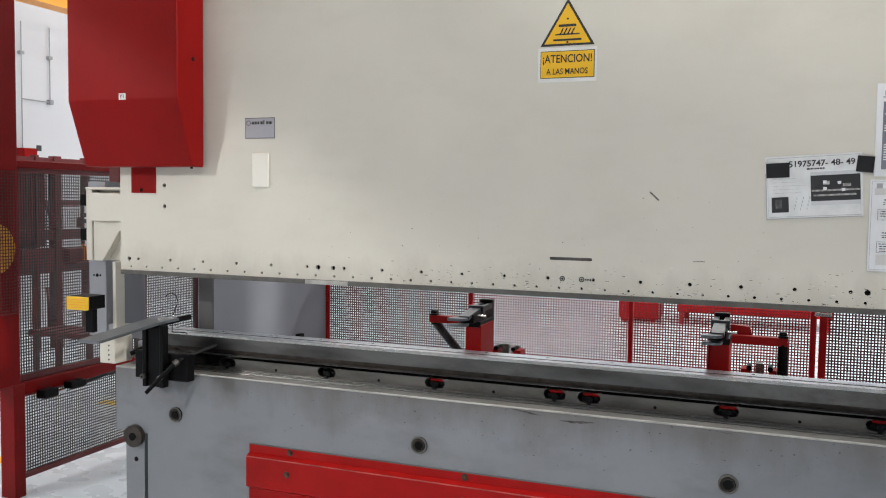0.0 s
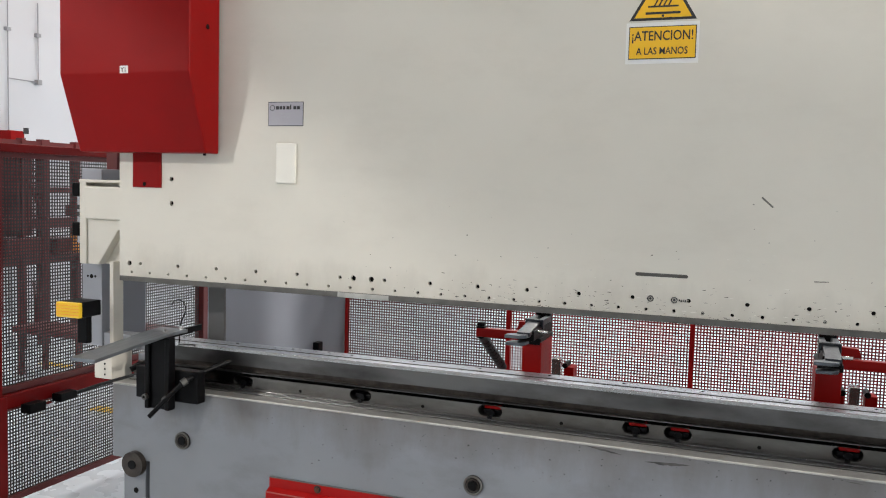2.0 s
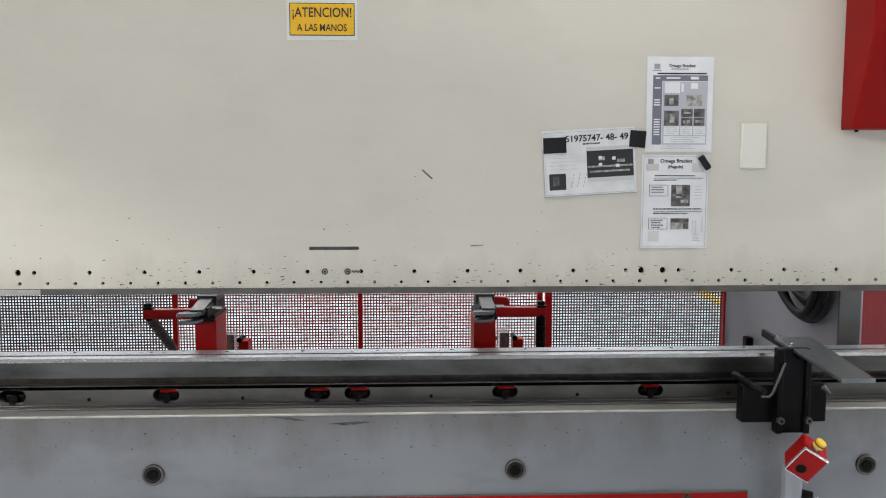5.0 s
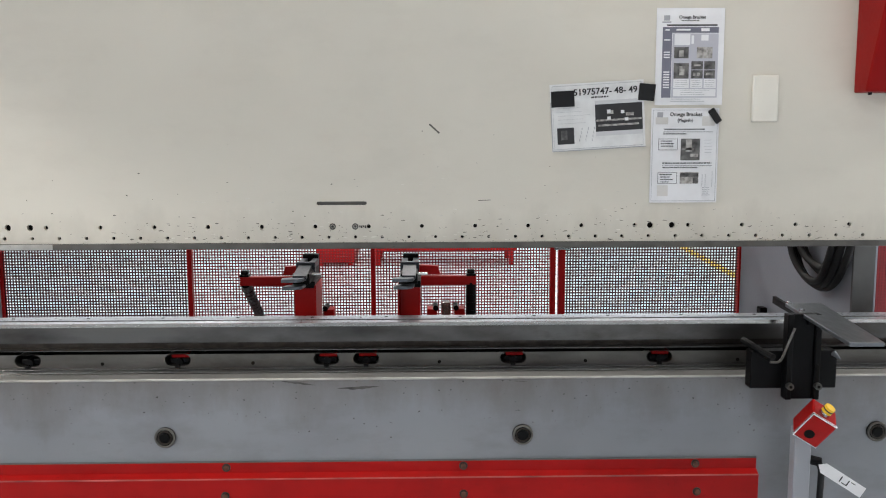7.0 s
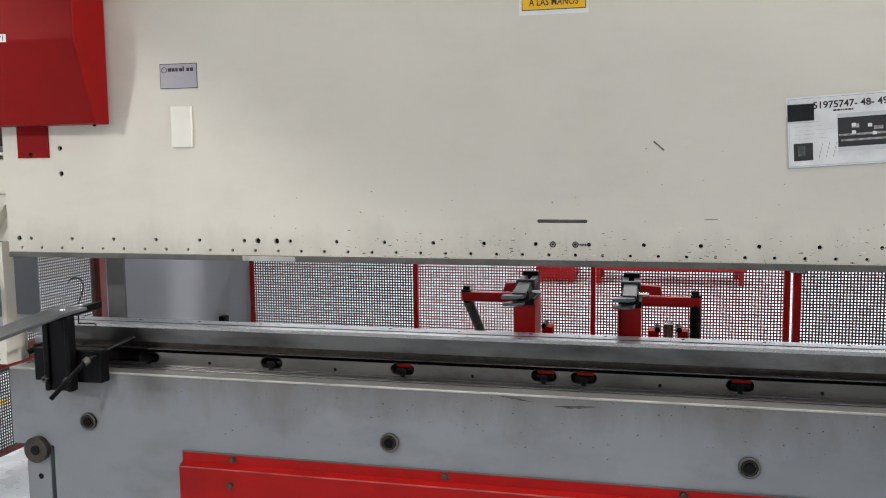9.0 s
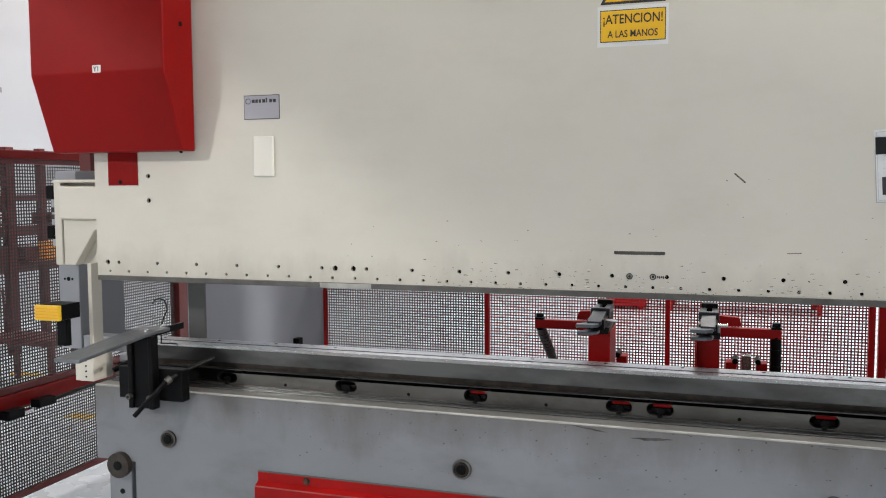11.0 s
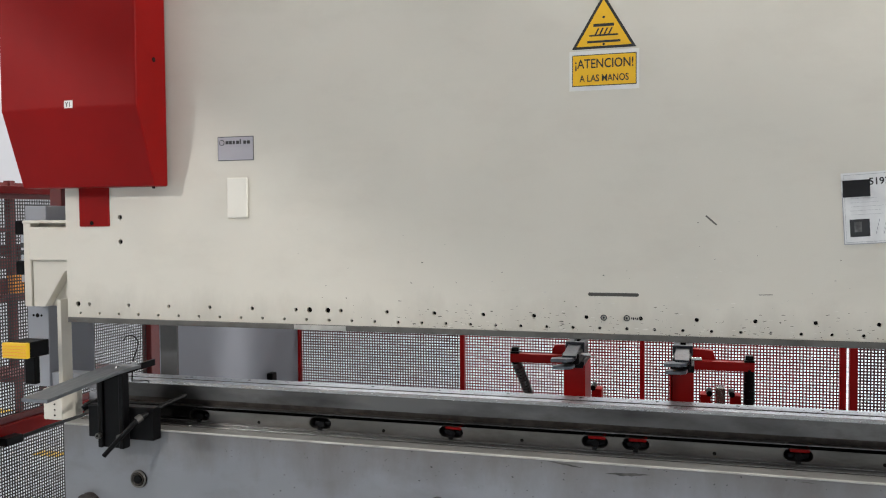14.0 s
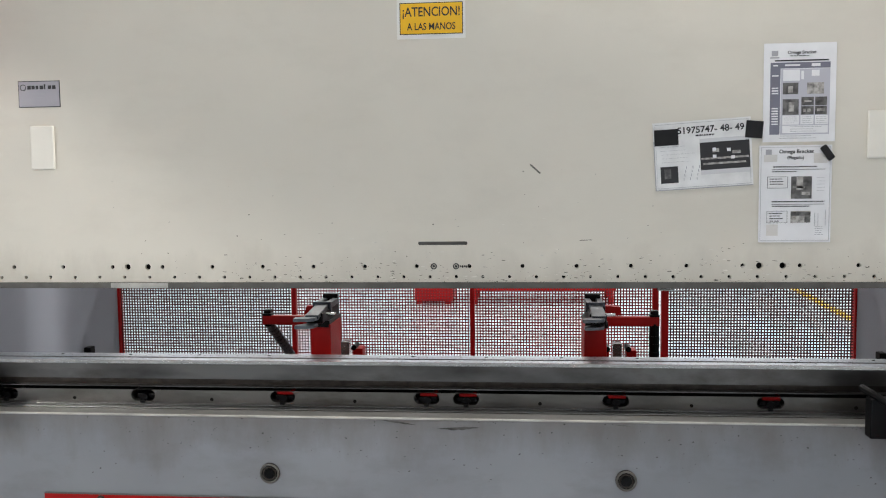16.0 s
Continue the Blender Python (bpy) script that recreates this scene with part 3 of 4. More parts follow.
for x in (-1.762, -0.581, 0.585, 1.755):
    plug = part("bolt_sleeve", c((x, -0.056, 0.62), (x, -0.03, 0.62), 0.034, seg=32), BLACK, press, "dark steel sleeve with a socket bolt")
    part("sleeve_rim", tube([(x + 0.030 * math.cos(a * math.tau / 28), -0.057, 0.62 + 0.030 * math.sin(a * math.tau / 28)) for a in range(28)], 0.0042, 8, True), STRIP, plug, smooth=True)
    part("sleeve_ring", tube([(x + 0.021 * math.cos(a * math.tau / 24), -0.0575, 0.62 + 0.021 * math.sin(a * math.tau / 24)) for a in range(24)], 0.0028, 8, True), PIN, plug, smooth=True)
    part("socket_head", c((x, -0.062, 0.62), (x, -0.05, 0.62), 0.016, seg=16), BLACK, plug)
pin = part("pivot_pin", c((-1.985, -0.075, 0.50), (-1.985, -0.05, 0.50), 0.05, seg=36), PIN, press, "brown-black steel pivot pin")
part("pin_centre", c((-1.985, -0.078, 0.50), (-1.985, -0.07, 0.50), 0.018, seg=20), BLACK, pin)
tagged(part("grime_specks", flakes(random.Random(12), 170, (-1.4, 1.8), (0.803, 0.66), -0.0509, 0.0045), GRIME, press), kind="stuff")
smear = flakes(random.Random(11), 46, (-1.2, 1.6), (0.60, 0.79), -0.0508, 0.006)
tagged(part("chipped_paint", smear, GRIME, press), kind="stuff")
for x0, z0, x1, z1, th in ((-0.205, 0.806, -0.085, 0.790, 0.006), (-0.02, 0.779, 0.119, 0.785, 0.011), (0.55, 0.80, 0.60, 0.797, 0.003)):
    bm = bmesh.new()
    n = 12
    lo = [bm.verts.new((x0 + (x1 - x0) * i / n, -0.0512, z0 + (z1 - z0) * i / n - th * math.sin(math.pi * i / n) * rng.uniform(0.3, 0.7))) for i in range(n + 1)]
    hi = [bm.verts.new((v.co.x, -0.0512, z0 + (z1 - z0) * i / n + th * math.sin(math.pi * i / n) * rng.uniform(0.2, 0.6))) for i, v in enumerate(lo)]
    for i in range(n):
        bm.faces.new((lo[i], lo[i + 1], hi[i + 1], hi[i]))
    bmesh.ops.remove_doubles(bm, verts=bm.verts, dist=1e-5)
    part("scrape", bm, GRIME, press, "dark scrape in the grey paint")

cover = thing("cover_panel", "worn red folded sheet cover bolted on the bed", "panel")
part("sheet", prism([(-0.051, 0.535), (-0.058, 0.535), (-0.058, 0.500), (-0.083, 0.488), (-0.083, 0.358), (-0.060, 0.345), (-0.060, 0.06), (-0.051, 0.05)], "x", -1.371, 1.357), RED2, cover)
part("head_seam", b(-1.371, 1.357, -0.0585, -0.0505, 0.5345, 0.5375), EDGE_SHADE_DIRT, cover, "dark dirt line along the head")
part("pale_fold", b(-1.37, 1.356, -0.0842, -0.0815, 0.4855, 0.4895), material("pale_red", (0.50, 0.10, 0.085), 0.4, var=0.25, scale=14, streak=(0.5, 1, 1)), cover, "pale line along the fold")
for x in (-1.17, -0.385, 0.39, 1.155):
    for z, y in ((0.518, -0.058), (0.432, -0.083)):
        bolt = part("bolt", c((x, y - 0.009, z), (x, y, z), 0.009, seg=6), RUST, cover)
        part("washer", c((x, y - 0.002, z), (x, y, z), 0.014, seg=16), PIN, bolt)

for s in (-1, 1):
    fr = part("side_frame", b(s * 1.842, s * 1.93, 0.33, 1.46, 0, 3.3, bev=0.004), PANEL, press, "pale grey side frame plate")
    # dark strip puts the ram's shade on the plate's front edge into colour
    part("frame_edge_shade", b(s * 1.836, s * 1.915, 0.318, 0.33, 0, 3.3), EDGE_SHADE_DIRT, fr, "front edge painted dark for the ram's shade")
    part("clamp_block", b(s * 1.81, s * 1.842, 1.10, 1.15, 0.755, 0.81, bev=0.004), BLACK, fr, "small black block on the frame")
    hood = thing("cylinder_hood", "glossy red sheet-metal hood over the press cylinder", "hood", "press hoods")
    prof = [(-0.01, 1.722), (-0.09, 1.722), (-0.19, 2.005), (-0.19, 3.3), (-0.01, 3.3)]
    part("shell", prism(prof, "x", s * 2.225, s * 1.637, bev=0.006), RED, hood)
    part("hinge_pin", c((s * 1.665, -0.06, 1.714), (s * 1.665, -0.06, 1.723), 0.006, seg=10), BLACK, hood)
    part("vent_hole", c((s * 1.6365, -0.085, 2.18), (s * 1.6345, -0.085, 2.18), 0.009, seg=12), HOLE, hood)
    if s < 0:
        part("tag", b(-1.94, -1.905, -0.193, -0.19, 2.00 + 0.005, 2.032), WHITE, hood, "small white label")
        part("tag_lettering", letters(bmesh.new(), "Y1", 0.024, -1.9225, 2.010, -0.1935, bold=0.0006), INK, hood)

# unseen block, added to keep lamp light off the interior behind the ram
part("unseen_shade_tank", b(-1.84, 1.84, 0.14, 0.75, 2.75, 3.3, bev=0.01), FRAME_GREY, press, "unseen grey block added to shade the interior between the frames")
part("red_stay", b(-2.42, -2.36, 0.27, 0.33, 1.55, 1.85, bev=0.003), DARK_RED, press, "dark red stay behind the guide")
# left guide column and scale
column = thing("guide_column", "grey steel upright with a measuring scale beside the press", "guide column")
part("upright", b(-2.452, -2.345, 0.16, 0.44, 0.90, 1.66, bev=0.004), FRAME_GREY, column)
part("tie", b(-2.345, -2.08, 0.17, 0.24, 0.90, 0.96, bev=0.004), FRAME_GREY, column)
part("leg", b(-2.12, -2.06, 0.12, 0.26, 0.0, 0.90, bev=0.004), FRAME_GREY, column)
part("scale_body", b(-2.476, -2.450, 0.155, 0.20, 1.34, 1.56, bev=0.004), BRIGHT, column, "bright aluminium linear scale")
for z in (1.40, 1.57):
    part("scale_clamp", b(-2.495, -2.450, 0.145, 0.19, z - 0.03, z + 0.03, bev=0.008), BLACK, column)
for k in range(2):
    part("scale_label", b(-2.474, -2.452, 0.1535, 0.155, 1.455 + k * 0.03, 1.475 + k * 0.03), INK, column)
for dx in (-0.02, 0.0, 0.02):
    part("screw", c((-2.40 + dx, 0.158, 1.20), (-2.40 + dx, 0.162, 1.20), 0.005 + 0.004 * (dx == 0), seg=10), HOLE, column)
post = part("front_post", b(-2.215, -2.195, 0.06, 0.12, 0.806, 1.28, bev=0.003), CREAM, column, "cream painted front post")
part("post_block", b(-2.24, -2.15, 0.0, 0.12, 0.806, 0.93, bev=0.005), CREAM, column, "cream block with screws")
for k in range(4):
    part("screw", c((-2.185, -0.002, 0.825 + k * 0.022), (-2.185, 0.002, 0.825 + k * 0.022), 0.004, seg=8), HOLE, column)

sensor = thing("laser_guard", "yellow and black laser guard head on a bracket", "sensor")
part("yellow_face", b(-2.320, -2.205, -0.12, -0.10, 1.068, 1.128, bev=0.003), YELLOW, sensor)
for k in range(4):
    part("groove", b(-2.319, -2.206, -0.122, -0.1195, 1.079 + k * 0.012, 1.081 + k * 0.012), ORANGE, sensor)
part("housing", b(-2.320, -2.203, -0.10, 0.0, 1.068, 1.13, bev=0.004), BLACK, sensor)
part("bracket", b(-2.298, -2.250, -0.03, 0.0, 0.95, 1.068, bev=0.004), BLACK, sensor)

# hanging cable loops at the right frame
cable = thing("cable_coil", "black coiled hose hanging on the side frame", "cable")
for k in range(5):
    r, off = 0.20 - 0.018 * k, 0.022 * (k % 3)
    ring = [(1.815 - off + 0.008 * math.sin(3 * a), 0.53 + r * 1.15 * math.cos(a), 1.22 + r * 1.1 * math.sin(a) + 0.01 * math.sin(2 * a + k)) for a in [i * math.tau / 40 for i in range(40)]]
    part("loop", tube(ring, 0.014, 10, True), RUBBER, cable, smooth=True)
part("hook", c((1.84, 0.53, 1.42), (1.74, 0.53, 1.43), 0.01, seg=10), BLACK, cable)


# ---- the ram and all that is fixed to it ----
ram = thing("press_ram", "cream painted upper beam of the press, scuffed below", "press ram")
HX = (0.086, 0.258, 0.431, 0.603, 0.776, 0.949, 1.124, 1.300, 1.476, 1.652, 1.829, 2.008)
round_holes = [(s * x, 1.305, 0.0135) for x in HX for s in (-1, 1)]
round_holes += [(s * x, 1.305, 0.020) for x in (1.0, 1.071, 2.061) for s in (-1, 1)]
round_holes += [(s * (0.043 + 0.0865 * k if k < 12 else 0.9945 + 0.0880 * (k - 11)), 1.270, 0.0108) for k in range(24) for s in (-1, 1)]
round_holes += [(s * 1.86, z, 0.019) for z in (1.642, 1.548) for s in (-1, 1)]
outlines = [stadium(x, z, d, d, 6) for x, z, d in round_holes] + [stadium(0, 1.380, 0.162, 0.0115)]
part("face_plate", pierced(-2.11, 2.11, 1.253, 3.25, 0.0, 0.10, outlines, 0.012), CREAM_WORN, ram)
# dark grey backing puts the slot's depth shading into colour
part("slot_shade", b(-0.085, 0.085, 0.004, 0.010, 1.372, 1.388), STRIP, ram)
# black sheet behind the ram's bores paints their inner shade
part("bore_shade_sheet", b(-2.105, 2.105, 0.0115, 0.0125, 1.256, 1.66), HOLE, ram)
part("clamp_strip", b(-2.108, 2.108, -0.004, 0.07, 1.233, 1.2525, bev=0.002), STRIP, ram, "scratched grey steel clamping strip")
part("strip_patch", b(-1.13, -0.93, -0.006, 0.0, 1.234, 1.2515), EDGE, ram, "pale worn patch on the strip")
for x in (-0.030, 0.043):
    part("index_ring", tube([(x + 0.0085 * math.cos(a * math.tau / 20), -0.001, 1.305 + 0.0085 * math.sin(a * math.tau / 20)) for a in range(20)], 0.0018, 6, True), INK, ram)
    part("index_screw", c((x, -0.002, 1.305), (x, 0.0, 1.305), 0.004, seg=10), INK, ram)
scr = bmesh.new()
for k in range(4):
    rect(scr, 0.056 + 0.006 * k, 0.060 + 0.006 * k, 1.302 - 0.002 * (k % 2), 1.308, -0.001)
part("index_writing", scr, INK, ram)
for s in (-1, 1):
    part("guide_plate", b(s * 2.042, s * 1.906, -0.004, 0.0, 1.607, 1.80), RED, ram, "red guide plate")
    part("plate_screw", c((s * 1.985, -0.006, 1.62), (s * 1.985, -0.003, 1.62), 0.008, seg=12), HOLE, ram)
    x0 = -1.391 if s < 0 else 1.314
    part("blank_cover", b(x0, x0 + 0.084, -0.012, 0.0, 1.636, 1.783, bev=0.005), CREAM2, ram, "raised cream blanking cover")
# side bracket that runs on the guide column
part("bracket_web", b(-2.385, -2.10, 0.125, 0.15, 1.28, 1.625, bev=0.003), CREAM, ram)
part("bracket_edge", b(-2.385, -2.349, 0.075, 0.125, 1.28, 1.63, bev=0.004), CREAM, ram)
part("bracket_cap", b(-2.385, -2.10, 0.07, 0.15, 1.62, 1.632, bev=0.003), CREAM, ram)
part("bracket_block", b(-2.345, -2.10, 0.055, 0.125, 1.47, 1.605, bev=0.008), CREAM, ram)
part("bracket_gusset", prism([(-2.345, 1.28), (-2.29, 1.28), (-2.19, 1.425), (-2.11, 1.445), (-2.11, 1.47), (-2.345, 1.47)], "y", 0.08, 0.125, bev=0.004), CREAM, ram)
rg = random.Random(3)
tagged(part("chipped_paint", flakes(rg, 80, (-1.2, 1.3), (1.30, 1.62), -0.0006, 0.0045), CHIP, ram), kind="stuff")
tagged(part("chipped_edge", flakes(rg, 230, (-0.9, 1.95), (1.254, 1.315), -0.0007, 0.0036), CHIP, ram), kind="stuff")
tagged(part("pale_scuffing", flakes(rg, 120, (-0.6, 1.1), (1.26, 1.46), -0.0009, 0.013, 0.12, 0.3), CHIP_PALE, ram), kind="stuff")
tagged(part("scratches", flakes(rg, 170, (-0.75, 1.7), (1.256, 1.36), -0.0008, 0.010, 0.25, 0.3), CHIP, ram), kind="stuff")
part("scratch", b(-0.022, 0.022, -0.0015, 0.0, -0.0025, 0.0025), CHIP, ram).matrix_basis = pose(0.300, 0, 1.617, 0, 42, 0)
part("scratch", b(-0.02, 0.02, -0.0015, 0.0, -0.001, 0.001), CHIP, ram).matrix_basis = pose(0.46, 0, 1.388, 0, -2, 0)

# warning sign
warn = part("warning_triangle", prism([(-0.131, 2.168), (0.072, 2.168), (-0.0295, 2.340)], "y", -0.0012, 0.0), INK, ram, "yellow and black crush warning triangle")
part("triangle_field", prism([(-0.116, 2.176), (0.057, 2.176), (-0.0295, 2.323)], "y", -0.0022, -0.0012), SIGN_Y, warn)
pic = bmesh.new()
rect(pic, -0.082, 0.023, 2.186, 2.193, -0.0032, 0.001)
rect(pic, -0.062, 0.003, 2.237, 2.246, -0.0032, 0.001)
rect(pic, -0.075, 0.016, 2.207, 2.212, -0.0032, 0.001)
for k in range(4):
    pic2 = prism([(-0.058 + 0.014 * k, 2.212), (-0.053 + 0.014 * k, 2.212), (-0.043 + 0.014 * k, 2.232), (-0.048 + 0.014 * k, 2.232)], "y", -0.0032, -0.0022)
    me = bpy.data.meshes.new("stroke")
    pic2.to_mesh(me)
    pic.from_mesh(me)
    pic2.free()
    bpy.data.meshes.remove(me)
cyl(pic, (-0.0295, -0.0032, 2.266), (-0.0295, -0.0022, 2.266), 0.004, seg=10)
cyl(pic, (-0.0295, -0.0032, 2.181), (-0.0295, -0.0022, 2.181), 0.004, seg=10)
part("pictogram", pic, INK, warn)
sign = part("warning_sign", b(-0.139, 0.081, -0.0008, 0.0, 2.036, 2.162), WHITE, ram, "yellow warning plate with black lettering")
part("sign_border", b(-0.130, 0.073, -0.0016, -0.0008, 2.050, 2.150), INK, sign)
part("sign_field", b(-0.1275, 0.0705, -0.0024, -0.0016, 2.0525, 2.1475), SIGN_Y, sign)
txt = letters(bmesh.new(), "\u00a1ATENCION!", 0.0415, -0.0285, 2.107, -0.003, bold=0.0005, narrow=0.80)
letters(txt, "A LAS MANOS", 0.0310, -0.0285, 2.064, -0.003, bold=0.0004, narrow=0.79)
part("lettering", txt, INK, sign)

# dealer plate, its mark drawn as plain shapes
plate = part("dealer_plate", b(-1.430, -1.283, -0.001, 0.0, 1.845, 1.933), INK, ram, "small silver-grey dealer plate")
part("plate_field", b(-1.4275, -1.2855, -0.002, -0.001, 1.8475, 1.9305), SILVER, plate)
mk = tube([(-1.412 + 0.0095 * math.cos(a * math.tau / 20), -0.0022, 1.911 + 0.0095 * math.sin(a * math.tau / 20)) for a in range(20)], 0.0012, 6, True)
for k, w in enumerate((0.012, 0.011, 0.009, 0.012, 0.005, 0.011, 0.012)):
    rect(mk, -1.396 + 0.0145 * k, -1.396 + 0.0145 * k + w, 1.905, 1.917 + 0.005 * (k == 4), -0.003)
part("plate_mark", mk, INK, plate)
ml = bmesh.new()
for z, w in ((1.888, 0.052), (1.877, 0.034)):
    rect(ml, -1.3565 - w / 2, -1.3565 + w / 2, z, z + 0.003, -0.003)
rect(ml, -1.41, -1.30, 1.8545, 1.8565, -0.003)
part("plate_small_print", ml, INK_GREY, plate)

# ---- papers and magnets held on the ram ----
RIDERS = [ram]


def sheet(label, cx, cz, w, h, turn, mat, y=-0.002):
    ob = thing("paper_sheet", label, "paper", "papers on the ram")
    page = part("page", b(-w / 2, w / 2, -0.0008, 0.0, -h / 2, h / 2), mat, ob)
    page.matrix_basis = pose(cx, y, cz, 0, -turn, 0)
    RIDERS.append(ob)
    return page


def blocks(name, items, mat, page, y=-0.0016, label=""):
    if len(items) <= 13:
        for x0, x1, z0, z1 in items:
            ob = part(name, rect(bmesh.new(), x0, x1, z0, z1, y), mat, page, label)
        return ob
    bm = bmesh.new()
    for x0, x1, z0, z1 in items:
        rect(bm, x0, x1, z0, z1, y)
    return tagged(part(name, bm, mat, page, label), kind="stuff")


def words(page, rows, mat=INK):
    bm = bmesh.new()
    for body, size, x, z, align in rows:
        letters(bm, body, size, x, z, -0.0018, align, size * 0.022)
    part("lettering", bm, mat, page)


def dashes(rr, x0, x1, z0, z1, step, fill=0.6):
    out = []
    z = z1
    while z > z0:
        x = x0 + rr.random() * 0.004
        end = x1 - rr.random() * (x1 - x0) * 0.35
        while x < end:
            w = rr.uniform(0.003, 0.011)
            out.append((x, min(x + w, end), z - step * fill * 0.5, z))
            x += w + 0.002
        z -= step
    return out


rr = random.Random(21)
pg = sheet("white laminated work sheet with slate table and small photos", 1.111, 1.841, 0.216, 0.302, 0, PAPER)
words(pg, [("Omega Bracket", 0.0135, 0.005, 0.118, "CENTER")])
blocks("small_print", dashes(rr, -0.03, 0.045, 0.107, 0.113, 0.008) + [(-0.075, 0.085, 0.0955, 0.1)], INK, pg)
blocks("table_band", [(-0.088, 0.09, 0.074, 0.092), (-0.088, -0.058, -0.128, 0.074)], INK_BLUE, pg)
blocks("table_field", [(-0.056, 0.09, -0.128, 0.072)], material("table_tint", (0.47, 0.47, 0.52), 0.5, var=0.03), pg, -0.0012)
blocks("table_cell", [(-0.05, 0.0, 0.036, 0.07), (0.004, 0.012, 0.04, 0.066), (0.035, 0.058, 0.05, 0.068), (-0.05, 0.0, -0.098, -0.07), (0.004, 0.043, -0.098, -0.07), (0.047, 0.086, -0.098, -0.07), (-0.05, 0.086, -0.124, -0.101)], PAPER, pg)
blocks("photo", [(-0.05, -0.004, -0.005, 0.03), (-0.05, -0.002, -0.068, -0.02), (0.006, 0.043, -0.04, -0.014), (0.006, 0.043, -0.068, -0.042), (0.047, 0.082, -0.068, -0.042), (0.047, 0.082, -0.04, -0.014)], PHOTO, pg)
blocks("photo", [(0.022, 0.072, -0.005, 0.03)], PHOTO2, pg)
blocks("photo_detail", [(-0.034, -0.020, 0.0, 0.02), (-0.032, -0.016, -0.058, -0.03), (0.014, 0.036, -0.030, -0.024), (0.012, 0.020, -0.060, -0.050), (0.024, 0.034, -0.060, -0.050), (0.053, 0.075, -0.058, -0.050)], PHOTO2, pg, -0.0022)
blocks("small_print", dashes(rr, -0.046, -0.004, -0.097, -0.074, 0.006, 0.4) + dashes(rr, 0.006, 0.04, -0.097, -0.074, 0.006, 0.4) + dashes(rr, 0.05, 0.084, -0.097, -0.074, 0.006, 0.4) + dashes(rr, -0.03, 0.08, -0.122, -0.104, 0.007, 0.4) + dashes(rr, -0.06, 0.07, -0.142, -0.132, 0.007, 0.4), INK_GREY, pg, -0.0022)
blocks("side_print", [(-0.083, -0.064, z, z + 0.004) for z in (0.05, 0.012, 0.004, -0.004, -0.05, -0.058, -0.066, -0.074, -0.082, -0.09, -0.098)] + [(-0.08, -0.066, 0.081, 0.085), (-0.045, 0.0, 0.081, 0.086), (0.034, 0.06, 0.079, 0.088)], PAPER, pg, -0.0022)
blocks("letterhead", [(-0.085, -0.066, 0.112, 0.128), (-0.09, -0.062, 0.105, 0.109)], INK_GREY, pg)

pg = sheet("white laminated work sheet with two small photos", 1.103, 1.529, 0.218, 0.302, 0, PAPER)
words(pg, [("Omega Bracket", 0.0165, 0.002, 0.126, "CENTER"), ("(Plegado)", 0.0135, 0.0, 0.108, "CENTER")])
blocks("edge_line", [(-0.104, 0.104, 0.1445, 0.1455), (-0.104, 0.104, -0.1455, -0.1445), (-0.104, -0.103, -0.1445, 0.1445), (0.103, 0.104, -0.1445, 0.1445)], INK_GREY, pg)
blocks("underlined_text", [(-0.07, 0.09, 0.0752, 0.0764), (-0.07, 0.09, -0.0330, -0.0318)] + dashes(rr, -0.07, 0.1, 0.077, 0.086, 0.012, 0.6) + dashes(rr, -0.07, 0.1, -0.031, -0.022, 0.012, 0.6) + dashes(rr, -0.07, 0.04, 0.063, 0.071, 0.012, 0.5) + dashes(rr, -0.07, 0.08, -0.045, -0.037, 0.012, 0.5), INK, pg)
blocks("photo", [(-0.012, 0.05, -0.015, 0.054)], PHOTO, pg)
blocks("photo", [(-0.012, 0.048, -0.09, -0.053)], PHOTO2, pg)
blocks("photo_detail", [(0.004, 0.024, 0.012, 0.052), (0.02, 0.044, -0.004, 0.006), (-0.006, 0.03, 0.018, 0.024)], PHOTO2, pg, -0.0022)
blocks("photo_detail", [(-0.012, 0.048, -0.068, -0.056), (0.03, 0.046, -0.088, -0.07)], PHOTO, pg, -0.0022)
frames = []
for z0, z1 in ((0.018, 0.054), (-0.09, -0.053)):
    frames += [(-0.084, -0.022, z1 - 0.001, z1), (-0.084, -0.022, z0, z0 + 0.001), (-0.084, -0.083, z0, z1), (-0.023, -0.022, z0, z1)]
    frames += dashes(rr, -0.078, -0.03, z0 + 0.006, z1 - 0.006, 0.008, 0.7)
blocks("caption_box", frames, INK, pg)
blocks("drawing", dashes(rr, 0.062, 0.092, 0.0, 0.05, 0.01, 0.2) + [(0.06, 0.061, -0.1, -0.06), (0.092, 0.093, -0.1, -0.05), (0.07, 0.071, -0.1, -0.06)] + dashes(rr, 0.06, 0.09, -0.13, -0.102, 0.006, 0.5), INK_GREY, pg)
blocks("tape", [(-0.095, -0.055, 0.10, 0.122), (0.055, 0.095, 0.095, 0.125), (-0.085, -0.05, -0.13, -0.095)], material("clear_tape", (0.62, 0.60, 0.57), 0.3, var=0.05), pg, -0.0012)
blocks("letterhead", [(-0.09, -0.072, 0.122, 0.138)], INK_GREY, pg)

pg = sheet("creased tilted white sheet with number heading and photo", 0.822, 1.656, 0.300, 0.213, 3.3, PAPER_OLD)
words(pg, [("51975747- 48- 49", 0.0285, 0.027, 0.068, "CENTER")])
# printed frame, plus wider strips painting the sheet's shadow at bottom and left
blocks("edge_line", [(-0.143, 0.143, 0.0995, 0.1005), (-0.1495, 0.1495, -0.1063, -0.1040), (-0.1495, -0.1475, -0.104, 0.05), (-0.143, 0.143, -0.1, -0.099), (-0.143, -0.1425, -0.1, 0.1), (0.1425, 0.143, -0.1, 0.1)], INK_GREY, pg)
